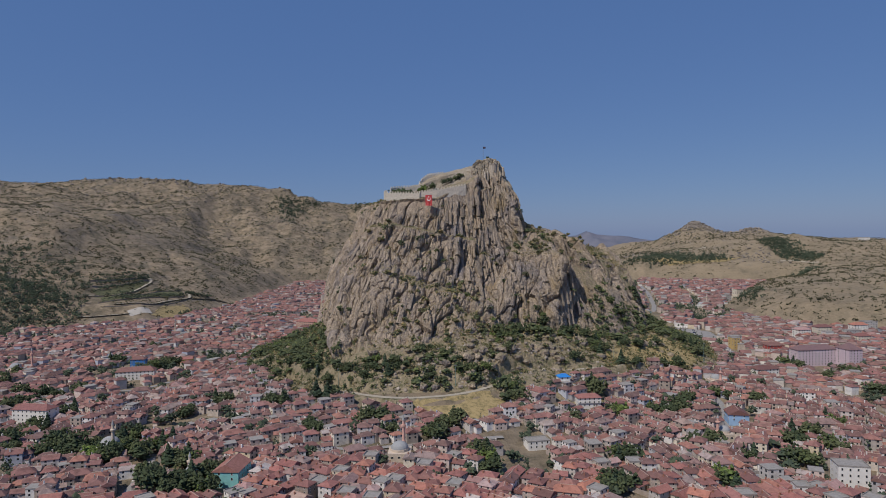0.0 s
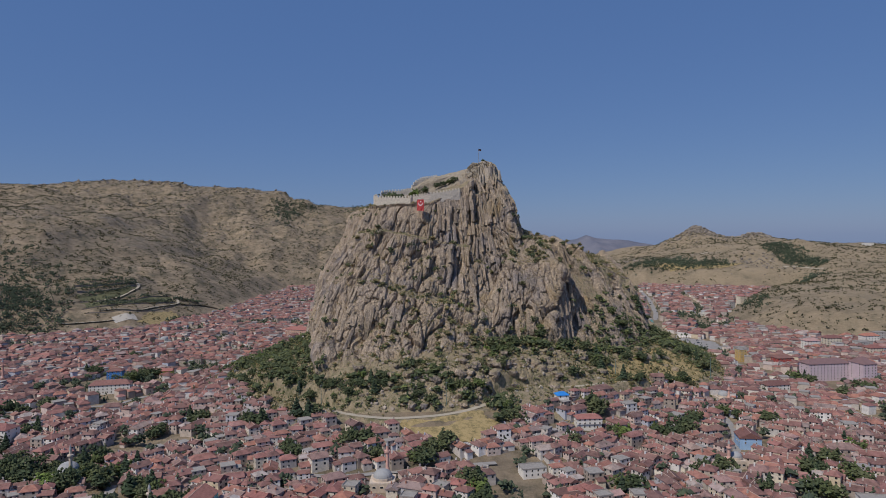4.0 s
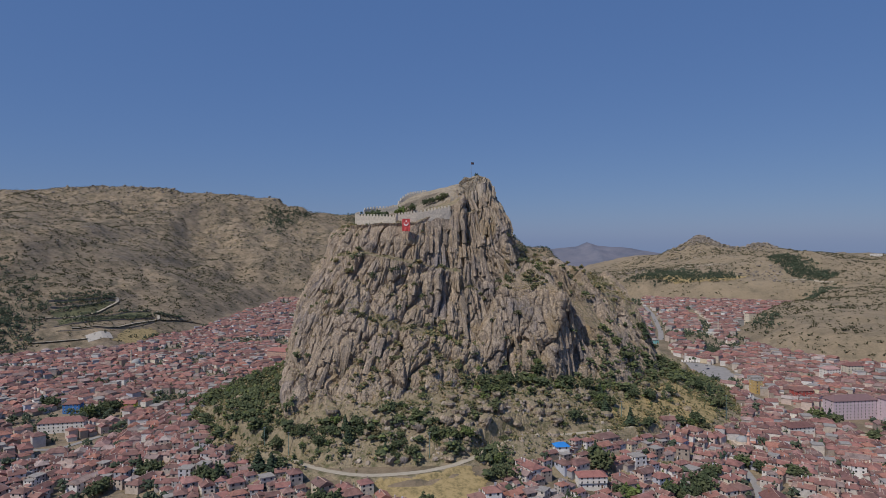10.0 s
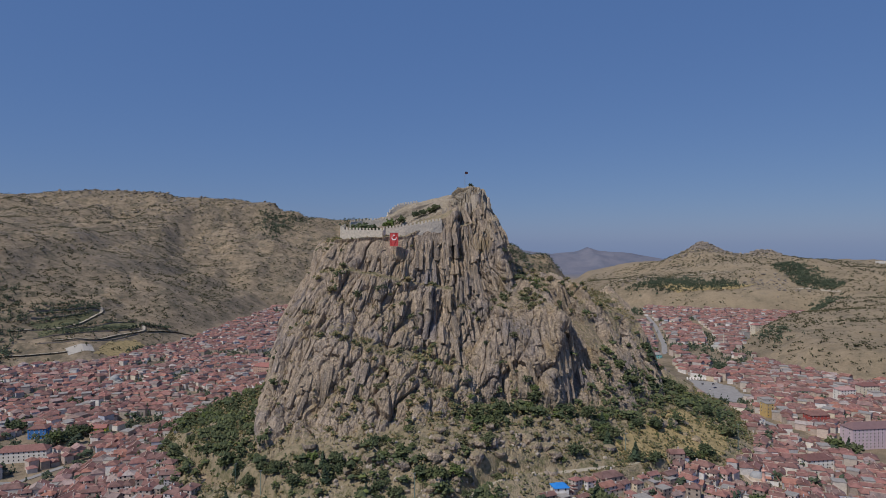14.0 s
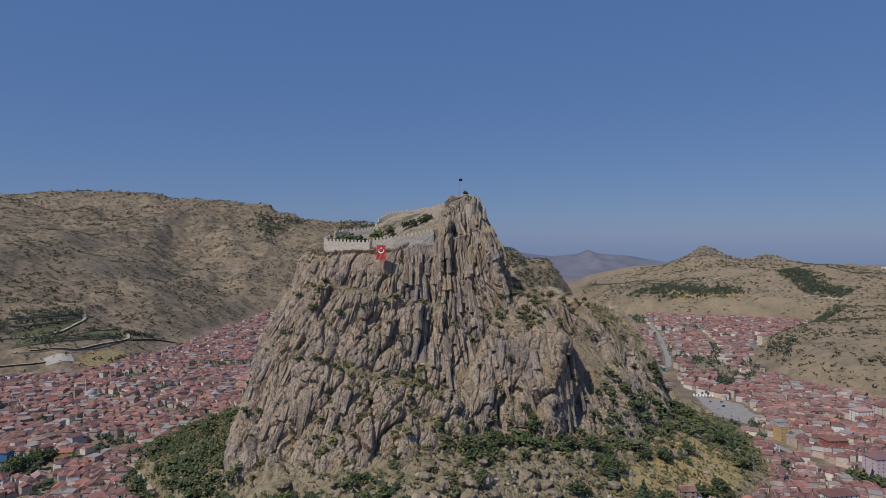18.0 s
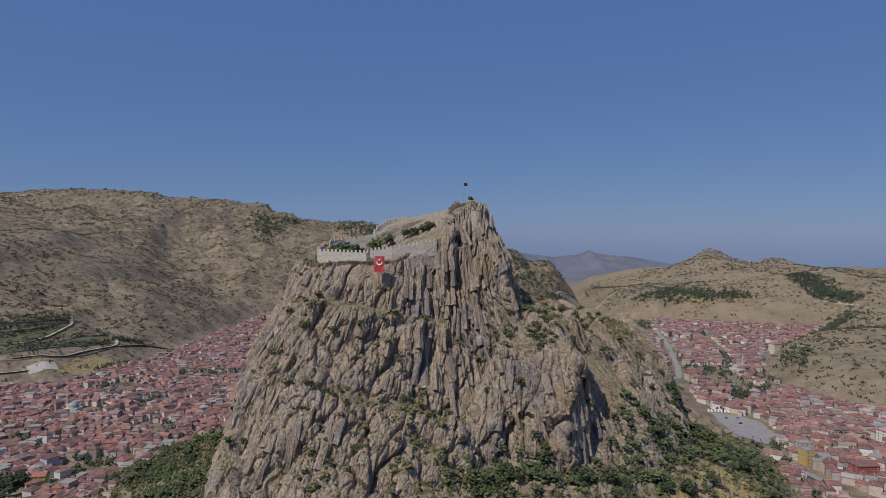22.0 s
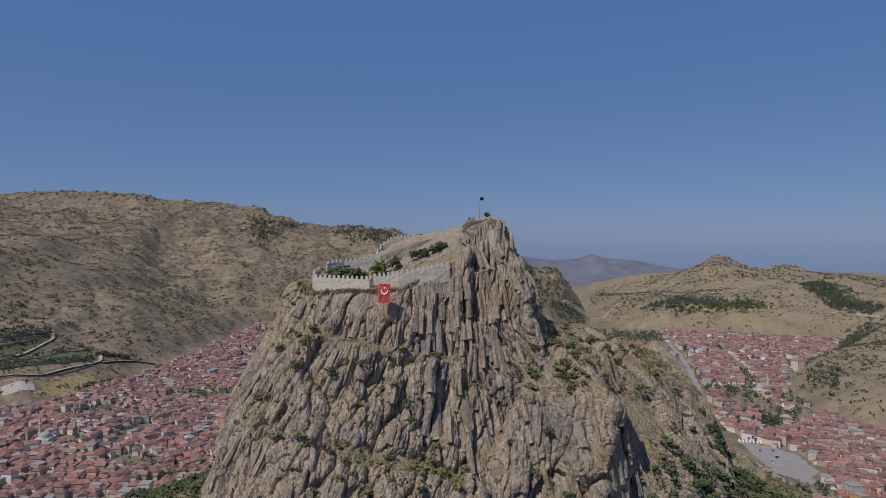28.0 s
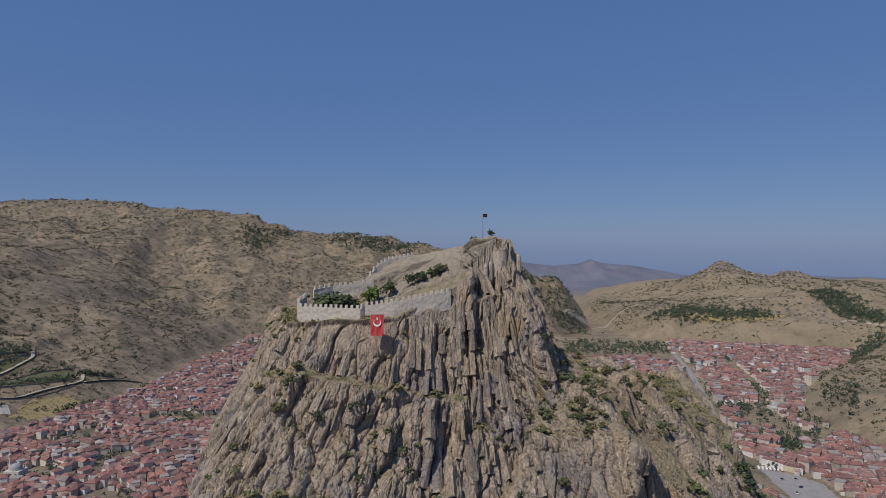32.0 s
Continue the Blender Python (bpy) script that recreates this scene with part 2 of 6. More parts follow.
def ground_material():
    m, nodes, links, b = material("dry_earth", 0.95)
    earth = ramp(m, noise_node(m, 0.005, 8, 0.68), [(0.3, (0.20, 0.165, 0.13)), (0.45, (0.26, 0.212, 0.152)), (0.56, (0.33, 0.262, 0.18)), (0.66, (0.25, 0.212, 0.165)), (0.78, (0.22, 0.197, 0.17))])
    spots = ramp(m, noise_node(m, 0.045, 9, 0.78), [(0.3, grey(0.42)), (0.5, grey(0.86)), (0.7, grey(1.22))])
    col = mix(m, 1.0, earth, spots, "MULTIPLY")
    scrub = ramp(m, noise_node(m, 0.028, 10, 0.82), [(0.48, grey(0.0)), (0.6, grey(0.8))])
    col = mix(m, scrub, col, (0.085, 0.08, 0.055))
    stones = ramp(m, noise_node(m, 0.012, 9, 0.8, (1, 1, 1), 1.0), [(0.58, grey(0)), (0.7, grey(0.7))])
    col = mix(m, stones, col, (0.25, 0.225, 0.20))
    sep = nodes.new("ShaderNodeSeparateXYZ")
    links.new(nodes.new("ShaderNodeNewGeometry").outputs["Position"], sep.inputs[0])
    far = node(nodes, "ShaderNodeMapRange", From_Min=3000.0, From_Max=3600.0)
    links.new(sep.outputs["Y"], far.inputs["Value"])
    # paler dry grass on the sunny eastern slopes
    east = node(nodes, "ShaderNodeMapRange", From_Min=250.0, From_Max=700.0)
    links.new(sep.outputs["X"], east.inputs["Value"])
    straw = ramp(m, noise_node(m, 0.02, 9, 0.75), [(0.34, (0.13, 0.115, 0.08)), (0.45, (0.25, 0.205, 0.14)), (0.58, (0.31, 0.25, 0.168)), (0.68, (0.23, 0.198, 0.15))])
    half = node(nodes, "ShaderNodeMath")
    half.operation = "MULTIPLY"
    links.new(east.outputs[0], half.inputs[0])
    half.inputs[1].default_value = 0.78
    col = mix(m, half.outputs[0], col, straw)
    # distance haze put into the colour: the far range turns blue-grey
    hazed_range = ramp(m, noise_node(m, 0.006, 8, 0.7), [(0.3, (0.11, 0.13, 0.18)), (0.7, (0.20, 0.20, 0.24))])
    links.new(mix(m, far.outputs[0], col, hazed_range), b.inputs["Base Color"])
    bump(m, noise_node(m, 0.1, 9, 0.75), 0.8, 3.0)
    return m


def plain_material(name, colour, roughness=0.85, spread=0.18, scale=0.8, metallic=0.0, bumpy=0.02):
    m, nodes, links, b = material(name, roughness, metallic)
    tone = ramp(m, noise_node(m, scale, 6, 0.65), [(0.25, tuple(c * (1 - spread) for c in colour)), (0.75, tuple(min(1, c * (1 + spread)) for c in colour))])
    links.new(tone, b.inputs["Base Color"])
    if bumpy:
        bump(m, noise_node(m, scale * 6, 4, 0.6), 0.4, bumpy)
    return m


def varied_material(name, stops, roughness=0.85, dirt=0.35, scale=0.5, island=False, bands=None):
    """Colours picked object by object (or island by island), with dirt on top."""
    m, nodes, links, b = material(name, roughness)
    rnd = (nodes.new("ShaderNodeNewGeometry").outputs["Random Per Island"] if island else nodes.new("ShaderNodeObjectInfo").outputs["Random"])
    col = ramp(m, rnd, stops)
    worn = ramp(m, noise_node(m, scale, 6, 0.7), [(0.28, grey(1 - dirt)), (0.55, grey(1.0)), (0.8, grey(1 + dirt * 0.5))])
    links.new(mix(m, 1.0, col, worn, "MULTIPLY"), b.inputs["Base Color"])
    if bands:
        bump(m, noise_node(m, bands, 3, 0.5), 0.5, 0.08)
    return m


ROCK, GROUND = rock_material(), ground_material()
ROOF_STOPS = [(0.0, (0.151, 0.0879, 0.0792)), (0.12, (0.302, 0.135, 0.122)), (0.22, (0.22, 0.123, 0.11)), (0.33, (0.394, 0.17, 0.149)), (0.43, (0.174, 0.0937, 0.0877)), (0.53, (0.325, 0.152, 0.14)), (0.62, (0.464, 0.205, 0.146)), (0.71, (0.197, 0.117, 0.11)), (0.8, (0.36, 0.176, 0.146)), (0.87, (0.278, 0.234, 0.225)), (0.93, (0.383, 0.164, 0.149)), (0.97, (0.51, 0.469, 0.451)), (1.0, (0.418, 0.293, 0.244))]
WALL_STOPS = [(0.0, (0.616, 0.567, 0.52)), (0.1, (0.33, 0.272, 0.231)), (0.22, (0.77, 0.755, 0.751)), (0.32, (0.286, 0.239, 0.208)), (0.42, (0.506, 0.444, 0.381)), (0.52, (0.66, 0.544, 0.508)), (0.61, (0.396, 0.333, 0.289)), (0.7, (0.82, 0.81, 0.8)), (0.77, (0.363, 0.322, 0.295)), (0.84, (0.462, 0.5, 0.601)), (0.91, (0.638, 0.544, 0.393)), (1.0, (0.82, 0.81, 0.8))]
ROOF = varied_material("clay_tiles", ROOF_STOPS, 0.85, 0.35, 0.5, bands=2.2)
WALL = varied_material("old_plaster", WALL_STOPS, 0.9, 0.3, 0.45)
# roofs farther off greyed: mixed tile tones, and haze put into the colour
HAZED_STOPS = [(at, tuple(0.7 * c + 0.24 * g for c, g in zip(rgb, (0.25, 0.185, 0.17)))) for at, rgb in ROOF_STOPS]
ROOF_FAR = varied_material("clay_tiles_hazed", HAZED_STOPS, 0.85, 0.5, 0.25, island=True)
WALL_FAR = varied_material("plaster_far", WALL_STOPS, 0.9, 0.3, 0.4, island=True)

# ---- the lie of the land ----
LEFT_FOOT = [(-1700, 650), (-1000, 860), (-720, 960), (-560, 1050), (-480, 1080), (-440, 1230), (-432, 1380), (-425, 1520), (-415, 1800), (-330, 1830), (-150, 1790), (100, 1760), (300, 1850), (415, 2000), (430, 2300), (300, 3000), (-3600, 4600), (-4400, 600)]
LEFT_RIDGE = [(-3000, 1500, 300), (-2200, 2150, 350), (-1690, 2500, 368), (-1549, 2500, 341), (-1408, 2500, 360), (-1106, 2500, 366), (-955, 2500, 349), (-826, 2500, 328), (-675, 2530, 338), (-482, 2500, 271), (-396, 2500, 254), (-310, 2500, 258), (-238, 2500, 260), (-125, 2480, 238), (0, 2430, 216), (140, 2200, 190), (243, 2000, 160), (320, 2000, 118)]
RIGHT_FOOT = [(1700, 650), (900, 790), (640, 870), (545, 950), (495, 1040), (505, 1170), (620, 1380), (760, 1480), (880, 1660), (700, 1720), (520, 1790), (455, 1900), (480, 2300), (600, 3000), (3800, 4600), (4400, 600)]
RIGHT_RIDGE = [(600, 2400, 34), (656, 2400, 48), (823, 2400, 101), (870, 2400, 138), (905, 2400, 155), (951, 2420, 155), (985, 2400, 138), (1030, 2340, 120), (1060, 2300, 128), (1088, 2300, 135), (1122, 2300, 124), (1180, 2350, 117), (1363, 2400, 106), (1629, 2400, 92), (2600, 2300, 100)]
FAR_RIDGE = [(-2500, 4350, 160), (200, 4350, 135), (516, 4300, 119), (723, 4300, 97), (880, 4300, 112), (947, 4300, 140), (1010, 4300, 118), (1103, 4300, 108), (1200, 4300, 102), (1311, 4300, 84), (1553, 4300, 40), (2600, 4300, 40)]
ROCK_RING = [(-118, 625), (-100, 592), (-62, 560), (-20, 548), (20, 546), (60, 562), (118, 606), (165, 660), (205, 700), (232, 780), (205, 865), (50, 890), (-80, 830), (-132, 730)]
CASTLE_ROAD = [(-215, 690, 11), (-178, 640, 12.5), (-149, 591, 15), (-125, 556, 17), (-88, 534, 19.5), (-60, 510, 20), (-32, 495, 21), (7, 500, 22), (33, 513, 23.5), (50, 535, 25.5), (65, 548, 27), (105, 558, 28), (144, 565, 29.5), (174, 580, 30)]
MAIN_ROAD = [(488, 1610, 11), (456, 1455, 8), (400, 1238, 6), (340, 1055, 5), (322, 930, 4), (322, 850, 4), (335, 760, 4), (380, 640, 4)]
SECOND_ROAD = [(566, 1560, 12), (552, 1500, 11), (526, 1380, 10), (476, 1222, 7), (431, 1096, 6), (390, 1000, 5)]


def ridge_height(x, y, line):
    """Distance to a ridge line, and the ridge's height there, blended along it."""
    d, _ = near_line(x, y, line)
    total, weight = np.zeros(np.shape(x)), np.zeros(np.shape(x))
    for (ax, ay, az), (bx, by, bz) in zip(line, line[1:]):
        n = max(1, int(math.hypot(bx - ax, by - ay) / 90))
        for i in range(n):
            f = (i + 0.5) / n
            w = 1 / ((x - ax - f * (bx - ax)) ** 2 + (y - ay - f * (by - ay)) ** 2 + 900) ** 2
            total, weight = total + w * (az + f * (bz - az)), weight + w
    return d, total / weight


def ground_h(x, y):
    x, y = np.asarray(x, float), np.asarray(y, float)
    z = 3 + 3.0 * fbm(x / 160, y / 160, 3, 5) + 0.012 * np.clip(y - 1000, 0, 800)
    # the streets climb towards the crag
    rim = outside(x, y, ROCK_RING)
    z = z + 13 * (1 - smooth(20, 120, rim)) * smooth(700, 560, y) + 7 * (1 - smooth(0, 150, rim))
    df, (dr, zr) = np.maximum(-outside(x, y, LEFT_FOOT), 0), ridge_height(x, y, LEFT_RIDGE)
    s = df / (df + dr + 1e-6)
    folds = 1 + 0.35 * fbm(x / 210 + y / 500, y / 420, 4, 11) - 0.25 * np.abs(fbm(x / 130, y / 260, 3, 13))
    hill = zr * s ** 0.92 * (folds + (1 - folds) * smooth(0.75, 1.0, s)) + smooth(0, 250, df) * 70 * np.exp(-((x + 1050) ** 2 + (y - 1450) ** 2) / 380 ** 2)
    gully = (np.abs(fbm(x / 240 + y / 900, y / 420, 3, 33)) - 0.1) * 110 + (np.abs(fbm(x / 85, y / 120, 3, 35)) - 0.1) * 45
    hill = hill + gully * smooth(0, 160, df) * smooth(1.0, 0.8, s)
    z = z + hill + 14 * smooth(0, 70, df) * smooth(0.7, 0.1, s) - 5 * smooth(0.7, 1, s)
    df, (dr, zr) = np.maximum(-outside(x, y, RIGHT_FOOT), 0), ridge_height(x, y, RIGHT_RIDGE)
    s = df / (df + dr + 1e-6)
    folds = 1 + 0.6 * fbm(x / 190, y / 260, 4, 17)
    z = z + zr * s ** 0.62 * (folds + (1 - folds) * smooth(0.75, 1.0, s)) + 18 * smooth(0, 70, df) * smooth(0.8, 0.2, s)
    z = z + (np.abs(fbm(x / 150, y / 190, 4, 37)) - 0.1) * 48 * smooth(0, 160, df) * smooth(1.0, 0.75, s)
    # a stony knoll on the far slope and the two rock-capped tops
    z = z + 26 * np.exp(-((x - 985) ** 2 + (y - 1900) ** 2) / 90 ** 2)
    z = z + 16 * np.exp(-((x - 930) ** 2 + (y - 2405) ** 2) / 42 ** 2) + 12 * np.exp(-((x - 1086) ** 2 + (y - 2300) ** 2) / 36 ** 2) - 14 * np.exp(-((x - 680) ** 2 + (y - 2400) ** 2) / 110 ** 2)
    far, zr = near_line(x, y, FAR_RIDGE)
    z = z + zr * np.exp(-(far / 380) ** 2) * (1 + 0.7 * fbm(x / 160, y / 200, 4, 23) * smooth(0, 200, far))
    rough = smooth(40, 160, z)
    z = z + rough * 9 * fbm(x / 45, y / 45, 4, 29)
    return z


def on_road(x, y, z, line, half):
    d, zr = near_line(x, y, line)
    return z + (zr - z) * (1 - smooth(half, half + 6, d))


CLIFF_TOP = ((-90, 684), (-57, 673), (-24, 671.5), (4, 678), (26, 684), (38, 686), (90, 690))
# how far the front has dropped at each distance out from the castle wall: cliff, ledge, slabs, ledge, slabs
FRONT_DROP = ((0, 0), (4, 10), (12, 39), (21, 43), (33, 68), (50, 91), (64, 96), (90, 123), (116, 146), (150, 200), (260, 420))
LEFT_EDGE = ((-170, -80), (-128, 20), (-118, 66), (-108, 104), (-98, 122), (-84.5, 146), (-78, 168), (-62, 187), (-40, 226), (0, 320))


def table(x, rows):
    return np.interp(x, [r[0] for r in rows], [r[1] for r in rows])


def core_h(x, y):
    """The crag without its cracks: steep faces, terraces, the summit, the shoulder."""
    retreat = 1.3 * np.maximum(0, x - 38)
    out = table(x, CLIFF_TOP) - y
    step = 1 + 0.006 * np.clip(x + 10, -50, 50)
    front = 186.5 + 0.05 * (x + 20) - np.where(out > 0, table(out, FRONT_DROP), 2.5 * out) * np.where(out < 40, step, step + (1 - step) * np.clip((out - 40) / 50, 0, 1)) - retreat
    left = table(x + (y - 690) * 0.22, LEFT_EDGE)
    # the sheer face beside the summit is turned away from the sun
    right = np.minimum(222 - (x - 60) * 2.9, 222 - ((x - 61) * 0.85 - (y - 715) * 0.45) * 2.6)
    back = 205 - (y - 785) * 1.1
    cap = 184.5 + (x + 13) * 0.09 + (y - 680) * 0.31 * smooth(-36, -8, x)
    a = np.minimum.reduce([front, left, right, back, cap])
    ramp_up = 192 + (y - 692) * 0.42 + x * 0.35
    s = np.minimum.reduce([left + 2, front + np.where(x < 34, 3, 60), np.where(x < 34, ramp_up, np.minimum(ramp_up + 2 + (x - 34) * 0.6, 140 + (y - 678) * 2.8)), 227 + (x - 45) * 0.28, 214 + (x + 10) * 0.9, right, 226 - (y - 735) * 0.9, 226 - (x - 55) * 0.6])
    b1 = np.minimum.reduce([80 + (y - 634) * 2.0, 127 + (y - 662) * 0.6, 128 - ((x - 116) * 0.76 - (y - 652) * 0.65) * 8.0, 150 - (y - 690) * 0.9, 128 + (x - 70) * 2.2, 131 - (x - 108) * 1.25])
    d, zr = near_line(x, y, [(70, 735, 161), (116, 748, 149), (170, 788, 131), (200, 798, 125), (224, 802, 92), (234, 802, 55)])
    b2 = zr - 0.5 * np.minimum(d, 45) - 1.35 * np.maximum(d - 45, 0)
    d, zr = near_line(x, y, [(192, 798, 119), (199, 765, 101), (203, 740, 86), (203, 715, 64), (196, 690, 45)])
    b3 = zr - 1.9 * d
    h = np.maximum(a, s)
    return smax(np.maximum(h, b1), np.maximum(b2, b3), 4.0)


def apron_h(x, y):
    d = outside(x, y, ROCK_RING)
    slope = 0.4 + 0.3 * np.exp(-((x - 5) / 75) ** 2) * smooth(640, 560, y)
    return 46 - slope * np.maximum(d, 0) + np.maximum(-d, 0) * 0.25 + 3.5 * fbm(x / 18, y / 18, 4, 31)


def columns(u, v):
    """How far the jointed rock stands out or in: tall blocks between upright cracks, at four sizes."""
    d = np.zeros_like(u)
    for wide, tall, jump, crack, k in ((30, 75, 6.0, 2.2, 51), (10.5, 36, 3.4, 1.5, 61), (4.6, 17, 1.6, 0.8, 71), (2.2, 7, 0.7, 0.35, 77)):
        bend = 1.7 * fbm(u / (wide * 1.7), v / (tall * 0.6), 3, k + 3)
        gap, num, _, cv = cells(u / wide + bend, v / tall + 0.5 * fbm(u / wide, v / tall, 2, k + 5), k)
        d += (num - 0.5) * jump - crack * smooth(0.2, 0.0, gap) + 0.3 * jump * smooth(0.0, 0.7, gap)
        d += (v / tall - cv) * jump * (0.9 * num - 0.25)
    return d


HEART = (20, 735)
AROUND = np.concatenate([np.linspace(-2.0, 2.0, 940), np.linspace(2.0, 2 * math.pi - 2.0, 80)[1:-1]])


def warp(x, y):
    return 7 * fbm(x / 34, y / 34, 4, 41), 7 * fbm(x / 34, y / 34, 4, 47)


def crag_sheet(rows=380):
    """The cliffs as a sheet that runs down from the summit on all sides, even along the fall line."""
    reach = np.arange(0, 262, 0.6)
    x = HEART[0] + np.sin(AROUND)[:, None] * reach
    y = HEART[1] - np.cos(AROUND)[:, None] * reach
    wx, wy = warp(x, y)
    z, ap = core_h(x + wx, y + wy), apron_h(x, y)
    last = len(reach) - 1 - np.argmax((z > ap - 7)[:, ::-1], axis=1)
    last = np.max([np.roll(last, n) for n in range(-6, 7)], axis=0)
    p, along = np.zeros((len(AROUND), rows, 3)), np.zeros((len(AROUND), rows))
    for i, n in enumerate(last):
        run = np.concatenate([[0], np.cumsum(np.hypot(np.diff(reach[:n + 1]), np.diff(z[i, :n + 1])))])
        along[i] = np.linspace(0, run[-1], rows)
        for c, values in enumerate((x[i], y[i], z[i])):
            p[i, :, c] = np.interp(along[i], run, values[:n + 1])
    side = np.roll(p, -2, 0) - np.roll(p, 2, 0)
    normal = np.cross(np.gradient(p, axis=1), side)
    normal /= np.linalg.norm(normal, axis=2, keepdims=True) + 1e-9
    for _ in range(5):
        normal = normal + np.roll(normal, 1, 0) + np.roll(normal, -1, 0)
        normal[:, 1:-1] += normal[:, :-2] + normal[:, 2:]
        normal /= np.linalg.norm(normal, axis=2, keepdims=True) + 1e-9
    x, y, z = p[..., 0], p[..., 1], p[..., 2]
    steep = smooth(0.42, 0.66, np.sqrt(np.clip(1 - normal[..., 2] ** 2, 0, 1)))
    sheer = 0.55 + 0.45 * steep
    # ribs of bare rock break through the grass of the shoulder and the flank
    ribs = smooth(-0.05, 0.02, fbm(x / 26, y / 26, 4, 231))
    steep = np.where((x > 88) & (y > 684), np.maximum(0.35 * steep, 0.9 * ribs), steep)
    steep = np.where((x > 55) & (y > 655), np.maximum(steep, 0.85 * ribs), steep)
    steep = np.where((x > 60) & (x < 128) & (y > 632) & (y < 692), np.maximum(steep, 0.85), steep)
    # slabs on the slope inside the castle, fins of rock on the eastern flank
    slabs = smooth(-0.06, 0.05, fbm(x / 16, y / 16, 4, 233))
    steep = np.where((z > 190) & (y > 694), np.maximum(steep, 0.5 * slabs), steep)
    fins = np.clip((0.1 - np.abs(fbm(x / 30 + 0.3 * y / 30, y / 55, 2, 237))) * 95, 0, 9) * smooth(72, 92, x) * smooth(640, 668, y) * smooth(60, 80, z) * smooth(156, 128, z)
    # the columns of the summit lean over to the right, those below it less
    lean = 0.1 + 0.38 * smooth(22, 50, x) * smooth(120, 165, z) * smooth(96, 80, x)
    d = columns(0.4 * AROUND[:, None] * 118 + 0.6 * (x + 0.35 * y * np.sign(AROUND)[:, None] * smooth(1.0, 1.5, np.abs(AROUND))[:, None]) + lean * along, along)
    by_wall = smooth(13, 3, near_line(x, y, [(-60, 674, 0), (-20, 671, 0), (26, 684, 0)])[0])
    d = np.where(d > -2.5, d + (-2.5 - d) * by_wall, d)
    d = np.clip(d, -9, 6.5) * (1 - 0.35 * smooth(196, 210, z)) + 1.6 * fbm(x / 5 + z / 9, y / 5 - z / 7, 4, 81)
    rocky = np.maximum(steep, smooth(0.5, 2.5, fins)) * smooth(-6, 6, z - apron_h(x, y))
    inner = smooth(0, 24, along)[..., None]
    p = p + normal * (d * rocky * sheer)[..., None] * inner
    p[..., 2] += (1 - rocky) * 2.5 * fbm(x / 9, y / 9, 4, 83) + fins * (0.5 + 1.2 * vnoise(x / 13, y / 13, 239))
    # the slope inside the castle is bare pale rock
    bare = np.maximum(rocky, 1.12 * smooth(186, 192, z) * smooth(690, 702, y))
    return p, bare, d * rocky


RX, RY = np.arange(-262, 350.1, 0.8), np.arange(488, 930.1, 0.8)
SHEET, BARE, JUT = crag_sheet()


def crag_grid(xs, ys):
    """Over a grid: the apron round the foot, the top of the crag, how rocky each place is, how far it stands out."""
    x, y = np.meshgrid(xs, ys)
    wx, wy = warp(x, y)
    core, ap = core_h(x + wx, y + wy), apron_h(x, y)
    rubble = cells(x / 5, y / 5, 91)
    ap = ap + np.where(rubble[1] > 0.72, 1, 0) * np.clip(rubble[0] * 6, 0, 2.2) * smooth(46, 8, outside(x, y, ROCK_RING))
    foot = np.maximum(ap, ground_h(x, y) - 1.2)
    i = np.clip(np.round((SHEET[..., 0] - xs[0]) / (xs[1] - xs[0])).astype(int), 0, len(xs) - 1)
    j = np.clip(np.round((SHEET[..., 1] - ys[0]) / (ys[1] - ys[0])).astype(int), 0, len(ys) - 1)
    top = np.full(x.shape, -1e3)
    np.maximum.at(top, (j, i), SHEET[..., 2])
    rocky, jut = np.zeros(x.shape), np.zeros(x.shape)
    rocky[j, i], jut[j, i] = BARE, JUT
    top = np.where(top < core - 25, core - 1, top)
    top = np.where(core > ap - 5, np.maximum(top, foot), foot)
    foot, top = on_road(x, y, foot, CASTLE_ROAD, 3.2), on_road(x, y, top, CASTLE_ROAD, 3.2)
    return foot, top, rocky * (core > ap), jut, core > ap + 26


FOOT, CRAG, ROCKY, DETAIL, BURIED = crag_grid(RX, RY)


def sample(field, x, y):
    fx = np.clip((np.asarray(x, float) - RX[0]) / (RX[1] - RX[0]), 0, len(RX) - 1.001)
    fy = np.clip((np.asarray(y, float) - RY[0]) / (RY[1] - RY[0]), 0, len(RY) - 1.001)
    i, j = fx.astype(int), fy.astype(int)
    u, v = fx - i, fy - j
    return (field[j, i] * (1 - u) + field[j, i + 1] * u) * (1 - v) + (field[j + 1, i] * (1 - u) + field[j + 1, i + 1] * u) * v


def surface(x, y):
    """The height of whatever lies on top: the land, or the crag."""
    x, y = np.asarray(x, float), np.asarray(y, float)
    g = on_road(x, y, ground_h(x, y), CASTLE_ROAD, 3.2)
    inside = (x > RX[0] + 1) & (x < RX[-1] - 1) & (y > RY[0] + 1) & (y < RY[-1] - 1)
    return np.where(inside, np.maximum(g, sample(CRAG, x, y)), g)


def steps(*runs):
    out = [runs[0][0]]
    for start, stop, step in runs:
        out += list(np.linspace(start, stop, max(2, int(round((stop - start) / step)) + 1))[1:])
    return np.array(out)


